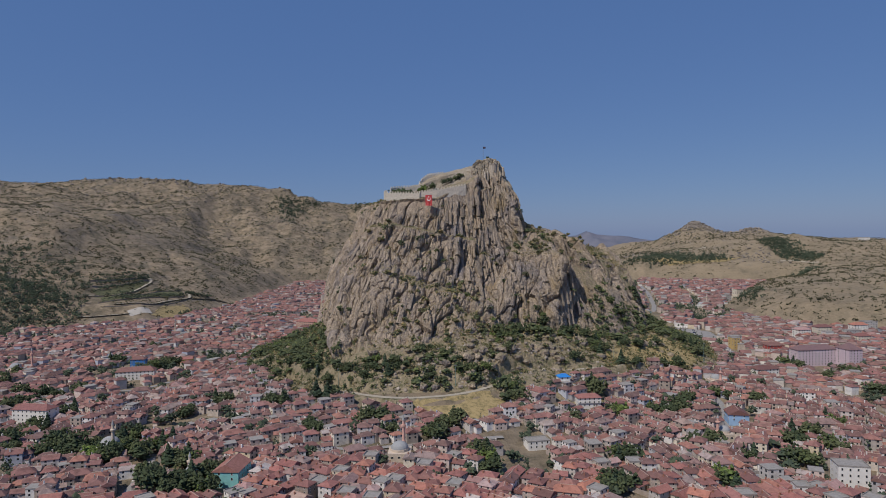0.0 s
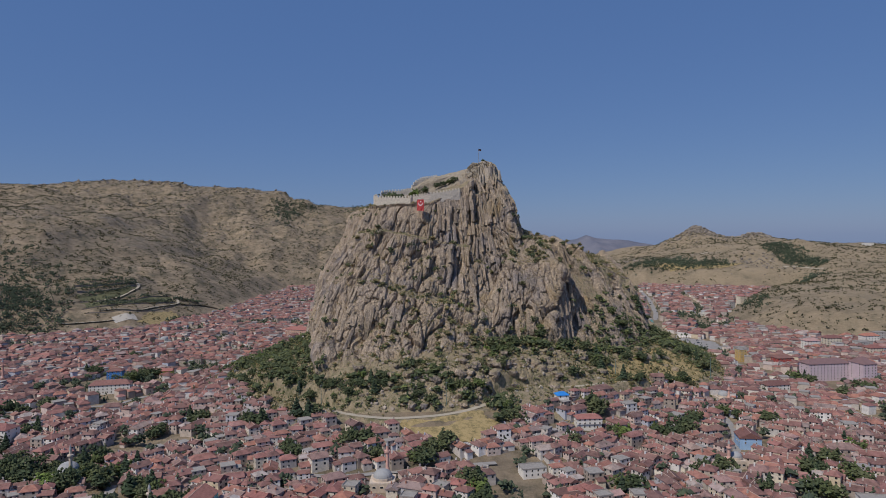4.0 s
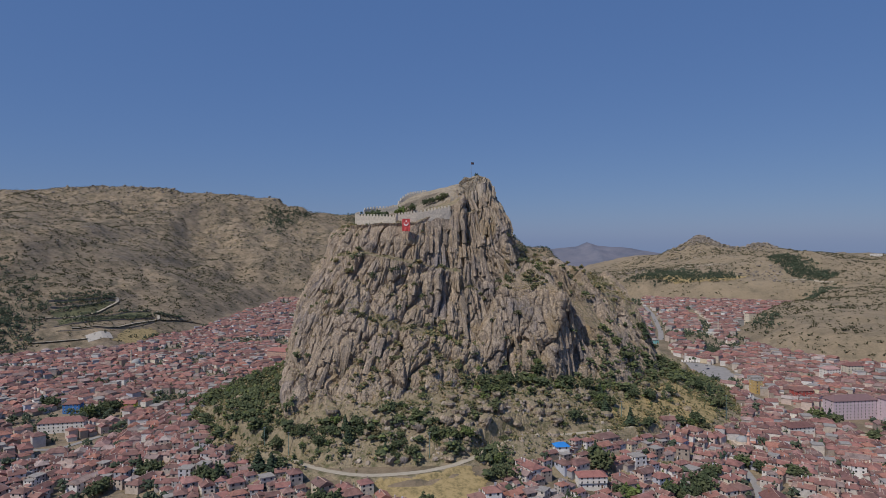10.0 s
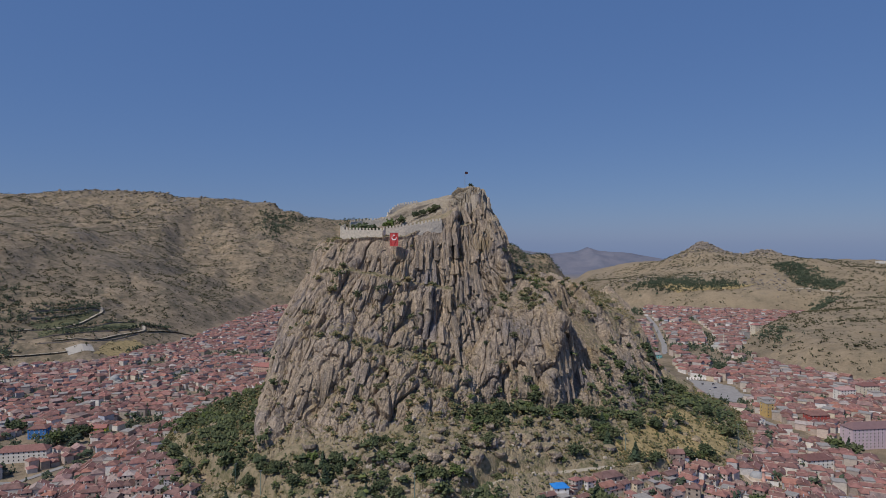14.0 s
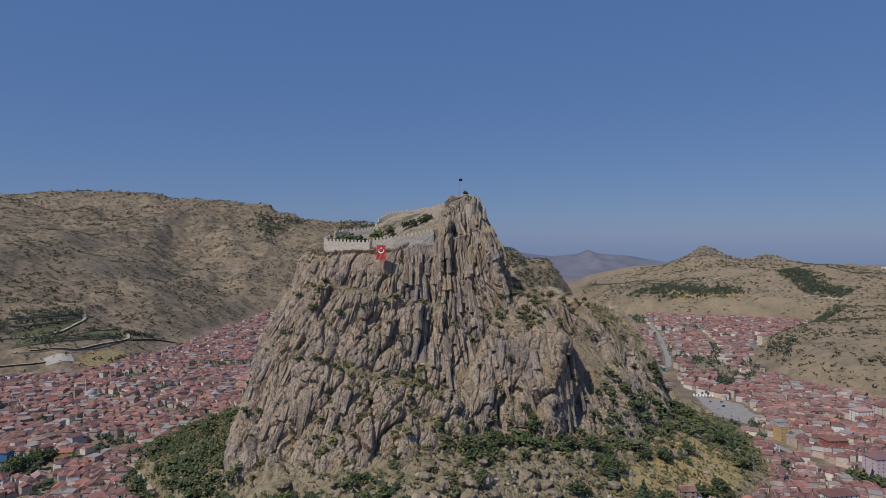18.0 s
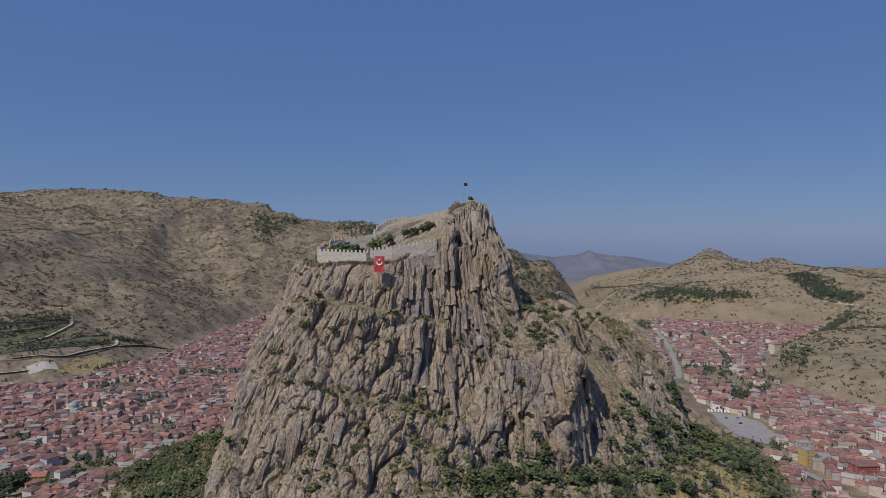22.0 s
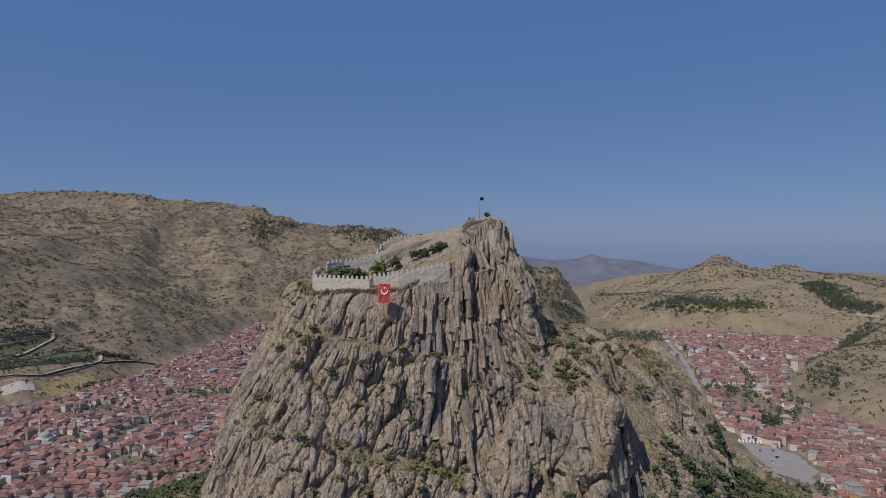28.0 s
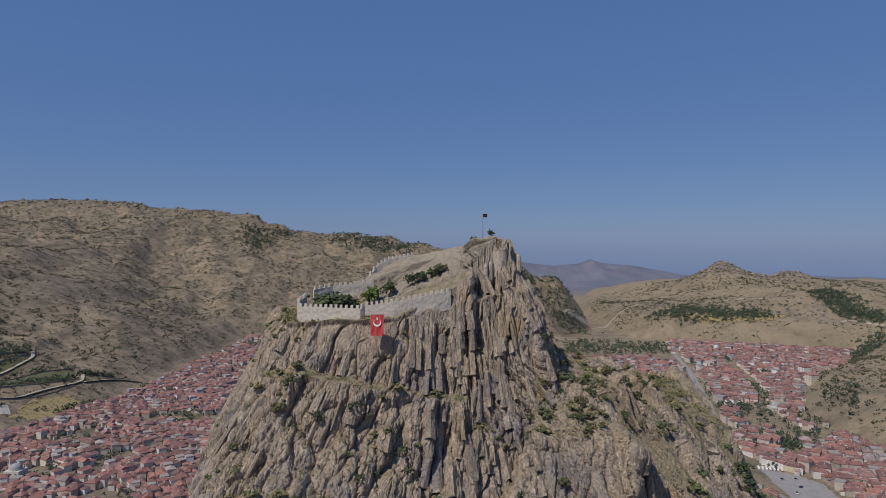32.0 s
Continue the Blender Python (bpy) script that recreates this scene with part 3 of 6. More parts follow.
GX = steps((-4600, -2200, 100), (-2200, -1100, 20), (-1100, -620, 11), (-620, 760, 7), (760, 1250, 11), (1250, 2000, 25), (2000, 4600, 110))
GY = steps((-2600, 200, 140), (200, 1300, 7), (1300, 2560, 11), (2560, 3600, 55), (3600, 4500, 32), (4500, 4900, 80))
gx, gy = np.meshgrid(GX, GY)
land = on_road(gx, gy, ground_h(gx, gy), CASTLE_ROAD, 3.2)
for line, half in ((MAIN_ROAD, 7), (SECOND_ROAD, 5)):
    land = on_road(gx, gy, land, line, half)
land -= 4.0 * smooth(36, 18, outside(gx, gy, ROCK_RING))
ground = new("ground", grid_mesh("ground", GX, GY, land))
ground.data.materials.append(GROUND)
ground.data.shade_smooth()
tagged(ground, "dry tawny steppe land with hills round the town", "ground", kind="structure")

mx, my = np.meshgrid(RX, RY)
rim = outside(mx, my, ROCK_RING)
keep = (rim < 118) & (FOOT > on_road(mx, my, ground_h(mx, my), CASTLE_ROAD, 3.2) - 1.1)
# one sheet without loose scraps
joined = np.zeros_like(keep)
joined[np.abs(my - 700) < 20] = True
joined &= keep
for _ in range(500):
    grown = joined.copy()
    grown[1:] |= joined[:-1]
    grown[:-1] |= joined[1:]
    grown[:, 1:] |= joined[:, :-1]
    grown[:, :-1] |= joined[:, 1:]
    grown &= keep
    if (grown == joined).all():
        break
    joined = grown
keep = joined & ~BURIED
n, m = SHEET.shape[:2]
ring, down = np.meshgrid(np.arange(n), np.arange(m - 1), indexing="ij")
after = (ring + 1) % n
cliff = np.stack([ring * m + down, ring * m + down + 1, after * m + down + 1, after * m + down], -1).reshape(-1, 4)
cell = (np.arange(len(RY) - 1)[:, None] * len(RX) + np.arange(len(RX) - 1)[None]).ravel()[keep[:-1, :-1].ravel()]
apron = np.stack([cell, cell + 1, cell + len(RX) + 1, cell + len(RX)], -1)
crag = new("rock_crag", quick_mesh("rock_crag", np.concatenate([SHEET.reshape(-1, 3), np.stack([mx, my, FOOT], -1).reshape(-1, 3)]), np.concatenate([cliff, apron + n * m])))
crag.data.materials.append(ROCK)
bare = crag.data.attributes.new("bare", "FLOAT", "POINT")
bare.data.foreach_set("value", np.concatenate([BARE.ravel(), np.zeros(FOOT.size)]).astype(np.float32))
tagged(crag, "towering brown trachyte crag with fluted cliffs and grassy ledges", "rock", kind="structure")


def strip(name, line, half, lift, material, label):
    """A road laid along a line of (x, y, z), following it closely."""
    pts = []
    for (ax, ay, az), (bx, by, bz) in zip(line, line[1:]):
        n = max(2, int(math.hypot(bx - ax, by - ay) / 6))
        pts += [(ax + (bx - ax) * i / n, ay + (by - ay) * i / n) for i in range(n)]
    pts = np.array(pts + [line[-1][:2]], float)
    for _ in range(6):
        pts[1:-1] = (pts[:-2] + 2 * pts[1:-1] + pts[2:]) / 4
    way = np.gradient(pts, axis=0)
    side = np.stack([-way[:, 1], way[:, 0]], -1) / np.linalg.norm(way, axis=1)[:, None]
    rows = np.stack([pts + side * half * f for f in (-1, -0.4, 0.4, 1)], 1)
    z = surface(rows[..., 0], rows[..., 1]) + lift
    if half < 3:
        z[:, :] = z.max(axis=1, keepdims=True)
    z[:, 0] -= 0.1
    z[:, 3] -= 0.1
    co = np.concatenate([rows, z[..., None]], -1).reshape(-1, 3)
    i = (np.arange(len(pts) - 1)[:, None] * 4 + np.arange(3)[None]).ravel()
    ob = new(name, quick_mesh(name, co, np.stack([i + 4, i + 5, i + 1, i], -1)))
    ob.data.materials.append(material)
    return tagged(ob, label, "road", kind="structure")


TRACK = plain_material("pale_track", (0.40, 0.36, 0.29), 0.95, 0.15, 0.4)
ASPHALT = plain_material("worn_asphalt", (0.29, 0.28, 0.27), 0.9, 0.18, 0.2)
strip("road", CASTLE_ROAD, 2.6, 0.25, TRACK, "pale gravel road along the foot of the crag")
STREETS = [[(232, 560, 0), (227, 526, 0), (209, 482, 0), (186, 430, 0)], [(-290, 560, 0), (-286, 605, 0), (-270, 640, 0)], [(-176, 345, 0), (-183, 396, 0), (-190, 420, 0)], [(330, 470, 0), (339, 524, 0), (346, 575, 0)], [(-420, 560, 0), (-330, 600, 0), (-286, 605, 0)], [(90, 400, 0), (150, 430, 0), (186, 430, 0)], [(-110, 440, 0), (-60, 430, 0), (40, 445, 0)]]
for line in STREETS:
    strip("street", line, 2.6, 0.45, ASPHALT, "narrow grey street between the old houses")
strip("road", MAIN_ROAD, 4.2, 0.5, ASPHALT, "broad grey asphalt road running out of town")
strip("road", SECOND_ROAD, 3.6, 0.5, ASPHALT, "grey asphalt street climbing between the houses")
PARK_PATHS = [[(-634, 1120, 0), (-612, 1144, 0), (-595, 1160, 0), (-577, 1177, 0), (-571, 1230, 0), (-565, 1272, 0), (-578, 1284, 0)], [(-562, 1110, 0), (-512, 1138, 0), (-503, 1186, 0), (-482, 1244, 0), (-506, 1286, 0)], [(-482, 1244, 0), (-462, 1300, 0), (-440, 1330, 0)], [(-600, 1060, 0), (-566, 1076, 0), (-528, 1094, 0)]]
for line in PARK_PATHS:
    strip("path", line, 2.4, 0.5, TRACK, "pale gravel path through the terraced park")
strip("path", [(-529, 1094, 0), (-503, 1118, 0)], 9, 0.6, plain_material("pale_concrete", (0.42, 0.395, 0.355), 0.9, 0.1, 0.2), "pale concrete yard beside the grassy mound")
for line in ([(560, 1990, 0), (640, 1960, 0), (760, 1960, 0), (860, 1990, 0)], [(330, 1935, 0), (420, 2010, 0), (505, 2075, 0), (600, 2130, 0)], [(900, 1745, 0), (930, 1755, 0), (975, 1690, 0)]):
    strip("path", line, 4.0, 0.8, TRACK, "pale dirt track across the dry slope")


def patch(name, ring, step, lift, material, label, category):
    """A thin cover over the land inside a ring, ragged at its edge."""
    ring_a = np.array(ring, float)
    xs, ys = np.arange(ring_a[:, 0].min(), ring_a[:, 0].max() + step, step), np.arange(ring_a[:, 1].min(), ring_a[:, 1].max() + step, step)
    px, py = np.meshgrid(xs, ys)
    ob = new(name, grid_mesh(name, xs, ys, surface(px, py) + lift, keep=outside(px, py, ring) < 12 * fbm(px / 7, py / 7, 4, 7) - 1))
    ob.data.shade_smooth()
    ob.data.materials.append(material)
    return tagged(ob, label, category, kind="structure")


def straw_material():
    m, nodes, links, b = material("straw_grass", 0.95)
    col = ramp(m, noise_node(m, 0.2, 9, 0.8), [(0.32, (0.11, 0.105, 0.05)), (0.42, (0.22, 0.18, 0.09)), (0.52, (0.36, 0.28, 0.14)), (0.62, (0.39, 0.31, 0.165)), (0.72, (0.24, 0.205, 0.12))])
    links.new(col, b.inputs["Base Color"])
    bump(m, noise_node(m, 0.8, 6, 0.7), 0.7, 0.5)
    return m


STRAW = straw_material()
patch("meadow", [(-34, 492), (-22, 481), (4, 470), (32, 468), (47, 496), (32, 508), (6, 495), (-24, 489)], 1.0, 0.3, STRAW, "dry yellow meadow below the gravel road", "meadow")
patch("meadow", [(150, 574), (205, 590), (250, 640), (262, 680), (225, 690), (180, 640), (140, 590)], 1.5, 0.3, STRAW, "dry straw-coloured grass on the flank of the crag", "meadow")
patch("meadow", [(-497, 1105), (-455, 1130), (-450, 1190), (-480, 1200), (-502, 1160)], 3, 0.6, STRAW, "dry grassy mound at the edge of town", "meadow")
patch("meadow", [(545, 1880), (620, 1800), (760, 1770), (820, 1800), (700, 1840), (600, 1850)], 6, 0.9, STRAW, "yellow stubble field on the far slope", "meadow")
patch("plaza", [(322, 985), (352, 960), (378, 930), (372, 880), (345, 840), (328, 860)], 2, 0.4, ASPHALT, "open grey asphalt square beside the road", "square")

TURF = plain_material("park_turf", (0.115, 0.118, 0.065), 0.95, 0.35, 0.08)
for ring in ([(-630, 1160), (-606, 1146), (-580, 1182), (-574, 1232), (-570, 1268), (-590, 1238), (-608, 1196)], [(-606, 1138), (-588, 1114), (-540, 1166), (-494, 1244), (-514, 1278), (-545, 1226), (-565, 1174)]):
    patch("lawn", ring, 3, 0.45, TURF, "dull green watered lawn of the terraced park", "lawn")
TERRACE_STONE = plain_material("terrace_stone", (0.23, 0.205, 0.18), 0.95, 0.3, 0.4)


def terrace_wall(line, tall):
    """A low retaining wall along a line, following the land."""
    pts = []
    for (ax, ay), (bx, by) in zip(line, line[1:]):
        n = max(2, int(math.hypot(bx - ax, by - ay) / 5))
        pts += [(ax + (bx - ax) * i / n, ay + (by - ay) * i / n) for i in range(n)]
    pts = np.array(pts + [line[-1]], float)
    for _ in range(8):
        pts[1:-1] = (pts[:-2] + 2 * pts[1:-1] + pts[2:]) / 4
    way = np.gradient(pts, axis=0)
    off = np.stack([-way[:, 1], way[:, 0]], -1) / np.linalg.norm(way, axis=1)[:, None] * 0.45
    z = surface(pts[:, 0], pts[:, 1])
    rows = np.stack([np.column_stack([pts + f * off, z + h]) for f, h in ((1, -1.5), (1, tall), (-1, tall), (-1, -1.5))], 1)
    i = (np.arange(len(pts) - 1)[:, None] * 4 + np.arange(3)[None]).ravel()
    ob = new("terrace_wall", quick_mesh("terrace_wall", rows.reshape(-1, 3), np.stack([i, i + 1, i + 5, i + 4], -1)))
    ob.data.materials.append(TERRACE_STONE)
    tagged(ob, "dark stone retaining wall of the terraced park", "wall", kind="structure")


for line, tall in (([(-645, 1190), (-618, 1222), (-592, 1250), (-577, 1274)], 2.6), ([(-630, 1170), (-608, 1202), (-586, 1240), (-573, 1270)], 2.6), ([(-612, 1140), (-563, 1176), (-543, 1228), (-516, 1280)], 1.6), ([(-590, 1112), (-562, 1130), (-541, 1164), (-519, 1190), (-492, 1244)], 1.6), ([(-575, 1098), (-545, 1112), (-515, 1132), (-498, 1170), (-484, 1225)], 1.3)):
    terrace_wall(line, tall)

# ---- houses ----
rng = random.Random(7)
GLASS_DARK = plain_material("window_glass", (0.03, 0.034, 0.042), 0.25, 0.3, 0.6, bumpy=0)
FRAME = plain_material("white_frames", (0.62, 0.60, 0.56), 0.6, 0.1, 1.0)
WOOD = plain_material("brown_doors", (0.16, 0.085, 0.05), 0.7, 0.3, 1.5)
CAP = plain_material("ridge_tiles", (0.46, 0.34, 0.28), 0.9, 0.3, 0.6)
BRICK = plain_material("chimney_brick", (0.34, 0.17, 0.12), 0.9, 0.3, 2.0)
FLAT_ROOF = plain_material("grey_flat_roof", (0.30, 0.285, 0.27), 0.9, 0.25, 0.6)
WHITE = plain_material("white_paint", (0.74, 0.72, 0.68), 0.7, 0.1, 0.4)
LEAD = plain_material("lead_dome", (0.33, 0.34, 0.35), 0.8, 0.15, 0.4)
STONE = plain_material("minaret_stone", (0.55, 0.47, 0.39), 0.9, 0.2, 0.5)
PINKSTONE = plain_material("rosy_minaret_stone", (0.60, 0.37, 0.31), 0.9, 0.2, 0.5)


def roof_mesh(bm, w, d, z, over, rise, hip):
    """A roof with thickness over a rectangle w by d: gabled, or hipped where hip > 0."""
    x, y, t = w / 2 + over, d / 2 + over, 0.22
    low = [bm.verts.new((a * x, b * y, z - 0.15)) for a, b in ((-1, -1), (1, -1), (1, 1), (-1, 1))]
    eave = [bm.verts.new((a * x, b * y, z - 0.15 + t)) for a, b in ((-1, -1), (1, -1), (1, 1), (-1, 1))]
    r = x - hip * y
    ridge = [bm.verts.new((-r, 0, z + rise)), bm.verts.new((r, 0, z + rise))]
    bm.faces.new(low[::-1])
    for i in range(4):
        bm.faces.new((low[i], low[(i + 1) % 4], eave[(i + 1) % 4], eave[i]))
    bm.faces.new((eave[0], eave[1], ridge[1], ridge[0]))
    bm.faces.new((eave[2], eave[3], ridge[0], ridge[1]))
    bm.faces.new((eave[1], eave[2], ridge[1]))
    bm.faces.new((eave[3], eave[0], ridge[0]))


def flat_roof_mesh(bm, w, d, z):
    box(bm, -w / 2 - 0.15, w / 2 + 0.15, -d / 2 - 0.15, d / 2 + 0.15, z, z + 0.25)
    for a, b, c, e in ((-1, 1, -1, -1), (-1, 1, 1, 1)):
        box(bm, -w / 2 - 0.15, w / 2 + 0.15, c * d / 2 - 0.15, c * d / 2 + 0.15, z + 0.25, z + 0.8)
    for c in (-1, 1):
        box(bm, c * w / 2 - 0.15, c * w / 2 + 0.15, -d / 2 + 0.15, d / 2 - 0.15, z + 0.25, z + 0.8)


def wall_mesh(bm, w, d, h, jut, gable, rise):
    """Walls down to 4 m under the door, an upper storey that juts out, gable ends."""
    low = h * 0.46 if jut else h
    box(bm, -w / 2, w / 2, -d / 2 + jut, d / 2, -4, low)
    if jut:
        box(bm, -w / 2 - 0.02, w / 2 + 0.02, -d / 2, d / 2 + 0.02, low, h)
    if gable:
        for s in (-1, 1):
            x = s * (w / 2 - 0.12)
            v = [bm.verts.new((x + e, y, z)) for e in (-0.1, 0.1) for y, z in ((-d / 2, h), (d / 2, h), (0, h + rise * 0.93))]
            bm.faces.new(v[:3]), bm.faces.new(v[3:][::-1])
            bm.faces.new((v[0], v[3], v[4], v[1])), bm.faces.new((v[1], v[4], v[5], v[2])), bm.faces.new((v[2], v[5], v[3], v[0]))


def window_bm(w=1.1, h=1.5):
    """A pane in a sill-deep box proud of a wall that faces -y, edged by its own bevelled rim."""
    bm = bmesh.new()
    rings = [[bm.verts.new((x * (w / 2 - e), y, h / 2 + z * (h / 2 - e))) for x, z in ((-1, -1), (1, -1), (1, 1), (-1, 1))] for e, y in ((0, 0.0), (0, -0.1), (0.1, -0.1), (0.12, -0.04))]
    for n, (a, b) in enumerate(zip(rings, rings[1:])):
        for i in range(4):
            bm.faces.new((a[i], a[(i + 1) % 4], b[(i + 1) % 4], b[i]))
    bm.faces.new(rings[3]).material_index = 1
    return bm


def mesh_of(name, bm, *materials):
    me = bpy.data.meshes.new(name)
    bm.to_mesh(me)
    bm.free()
    for m in materials:
        me.materials.append(m)
    return me


WINDOW = mesh_of("window", window_bm(), FRAME, GLASS_DARK)
WIDE_WINDOW = mesh_of("window", window_bm(2.0, 1.4), FRAME, GLASS_DARK)
door_bm = bmesh.new()
box(door_bm, -0.55, 0.55, -0.08, 0, 0, 2.05)
box(door_bm, -0.68, -0.55, -0.12, 0, 0, 2.18)
box(door_bm, 0.55, 0.68, -0.12, 0, 0, 2.18)
box(door_bm, -0.55, 0.55, -0.12, 0, 2.05, 2.18)
DOOR = mesh_of("door", door_bm, WOOD)
chimney_bm = bmesh.new()
box(chimney_bm, -0.35, 0.35, -0.3, 0.3, -0.6, 1.3)
box(chimney_bm, -0.45, 0.45, -0.4, 0.4, 1.3, 1.45)
CHIMNEY = mesh_of("chimney", chimney_bm, BRICK)


def slots(w, d, h, jut):
    """Places and turns of windows on the four sides, storey by storey."""
    out = []
    floors = max(1, round(h / 2.9))
    for n in range(floors):
        z = n * h / floors + 1.0
        inner = jut if (jut and z < h * 0.46) else 0
        count = 2 if w <= 10 else 3 if w <= 14 else int(w / 3.4)
        for i in range(count):
            x = (i + 0.5) / count * w - w / 2
            if n or i != count - 1:
                out.append((x, -d / 2 + inner, z, 0))
            if n:
                out.append((x, d / 2 + 0.02, z, 180))
        if n:
            out += [(w / 2 + 0.02, y, z, 90) for y in (-d / 4, d / 4)] + [(-w / 2 - 0.02, y, z, -90) for y in (-d / 4, d / 4)]
    return out


def build_house(w, d, h, style, jut=0.0, roof=ROOF, walls=WALL, label="", name="house"):
    """A house as a thing with its parts; its front faces -y, its door sill is at z = 0."""
    hip = {"hip": 0.75, "gable": 0.0, "flat": 0.0}[style]
    rise = d * rng.uniform(0.25, 0.32)
    bm = bmesh.new()
    wall_mesh(bm, w, d, h, jut, style == "gable", rise)
    top = new(name)
    part("wall", bm, walls, top)
    bm = bmesh.new()
    if style == "flat":
        flat_roof_mesh(bm, w, d, h)
    else:
        roof_mesh(bm, w, d, h, 0.55, rise, hip)
    part("roof", bm, FLAT_ROOF if style == "flat" else roof, top)
    if style != "flat":
        bm = bmesh.new()
        reach = w / 2 + 0.5 - hip * (d / 2 + 0.55)
        box(bm, -reach, reach, -0.16, 0.16, h + rise - 0.1, h + rise + 0.1)
        part("ridge_cap", bm, CAP, top)
    for x, y, z, turn in slots(w, d, h, jut):
        o = part("window", WINDOW, None, top)
        o.matrix_basis = pose(x, y, z, 0, 0, turn)
    o = part("door", DOOR, None, top)
    o.matrix_basis = pose(w / 2 - w / (6 if w > 10 else 4), -d / 2 + jut, 0.0)
    if style != "flat":
        o = part("chimney", CHIMNEY, None, top)
        o.matrix_basis = pose(w * 0.22, d * 0.2, h + rise * 0.62)
    tagged(top, label or "old plastered town house under a red tiled roof", "house")
    return top


HOUSE_SHAPES = [(8.9, 7.4, 6.3, "hip", 0.7), (9.9, 7.4, 6.5, "gable", 0), (7.4, 6.9, 6.0, "gable", 0.6), (12.1, 8.4, 6.7, "hip", 0), (8.4, 8.0, 9.0, "hip", 0), (9.3, 6.7, 3.7, "gable", 0), (10.7, 8.7, 6.7, "hip", 0.8), (7.8, 6.5, 6.5, "gable", 0), (13.0, 7.8, 6.0, "gable", 0), (8.4, 8.0, 8.8, "flat", 0), (6.9, 6.5, 3.5, "hip", 0), (9.8, 8.0, 8.6, "gable", 0), (8.2, 7.6, 8.8, "hip", 0.6), (11.2, 7.8, 7.0, "hip", 0), (10.2, 8.9, 4.6, "gable", 0), (14.9, 8.8, 7.4, "hip", 0)]
HOUSE_SHAPES = [(w, d, 0.86 * h, style, jut) for w, d, h, style, jut in HOUSE_SHAPES]
SHAPE_ODDS = [9, 9, 9, 7, 8, 8, 8, 9, 6, 6, 6, 8, 8, 7, 6, 3]
HOUSE_LABELS = {"hip": "plastered two-storey house under a hipped red tile roof", "gable": "plastered house with gable ends and red tile roof", "flat": "plain concrete house with a grey flat roof"}

# landmarks of the town: x, y, half width kept free
MOSQUES = [(-29, 415, 13), (-222, 430, 14), (-148, 378, 9), (192, 446, 9), (248, 594, 11), (-455, 690, 13), (-385, 750, 9), (-381, 940, 13), (470, 1190, 13)]
LANDMARKS = MOSQUES + [(400, 690, 34), (-125, 378, 16), (-124, 359, 11), (218, 485, 13), (-311, 655, 20), (111, 503, 13), (61, 431, 9), (225, 360, 12), (-315, 500, 20), (-337, 718, 10), (-288, 728, 9), (386, 762, 13), (313, 636, 15), (350, 785, 8), (-205, 1000, 24), (466, 848, 12), (503, 866, 12), (530, 846, 12), (364, 815, 10), (520, 811, 12), (560, 880, 12), (590, 905, 12), (346, 1110, 10), (737, 1575, 14), (600, 1330, 12), (640, 1420, 12), (560, 1290, 10), (690, 1450, 11)]
MEADOW = [(-26, 510), (-20, 484), (4, 473), (31, 471), (47, 500), (40, 520)]
WEST_WOOD = [(-800, 1130), (-700, 1150), (-640, 1122), (-588, 1070), (-598, 1030), (-645, 1000), (-640, 940), (-720, 930), (-830, 1000)]
PLAZA = [(322, 985), (352, 960), (378, 930), (372, 880), (345, 840), (328, 860)]


TOWN_TREES = [(-275, 455), (-268, 440), (-250, 428), (-238, 420), (-222, 414), (-285, 430), (-210, 408), (-300, 480), (-160, 366), (-150, 358), (-297, 468), (-293, 443), (-242, 435), (-225, 451), (-204, 427), (-158, 396), (-172, 405), (-138, 386), (-199, 511), (-185, 536), (-371, 734), (-308, 700), (-302, 714), (-132, 512), (-94, 509), (-92, 463), (22, 410), (28, 391), (235, 554), (196, 527), (175, 499), (191, 400), (219, 394), (229, 425), (171, 429), (93, 360), (125, 525), (97, 479), (5, 461), (-39, 456), (-52, 469), (-419, 629), (-376, 582), (-347, 580), (-11, 447), (-359, 553), (134, 492), (281, 465), (-140, 370), (-297, 519), (-444, 658), (-329, 585), (-307, 456), (-260, 432), (-253, 449), (-219, 451), (-236, 430), (-376, 754), (-300, 723), (-168, 407), (-137, 364), (-172, 377), (-133, 511), (-187, 438), (-197, 418), (-261, 421), (-361, 533), (-376, 825), (259, 538), (166, 503), (180, 508), (227, 426), (245, 443), (109, 403), (91, 359), (99, 355), (156, 356), (354, 671), (365, 619), (398, 629), (376, 565), (247, 415)]


def free_for_houses(x, y):
    rim = outside(x, y, ROCK_RING)
    margin = np.where(y > 600, np.where(x > 60, 84, 68), np.where(x > 60, 46, 58))
    ok = (rim > margin) & (outside(x, y, LEFT_FOOT) > 10) & (outside(x, y, RIGHT_FOOT) > 6)
    for line, gap in ((CASTLE_ROAD, 9), (MAIN_ROAD, 14), (SECOND_ROAD, 11), *((s, 6.5) for s in STREETS)):
        ok &= near_line(x, y, line)[0] > gap
    ok &= (outside(x, y, MEADOW) > 5) & (outside(x, y, PLAZA) > 8)
    for a, b, r in LANDMARKS:
        ok &= np.hypot(x - a, y - b) > 0.8 * r + 3
    for a, b in TOWN_TREES:
        ok &= np.hypot(x - a, y - b) > 7.5
    ok &= outside(x, y, WEST_WOOD) > 0
    ok &= ~((x > 60) & (y > 1560) & (x < 440 + (y - 1500) * 0.35))
    green = fbm(x / 55, y / 55, 3, 131)
    ok &= (green < 0.135)
    return ok & (np.abs(x) < 0.74 * y + 70) & (y > 325) & (y < 1840)


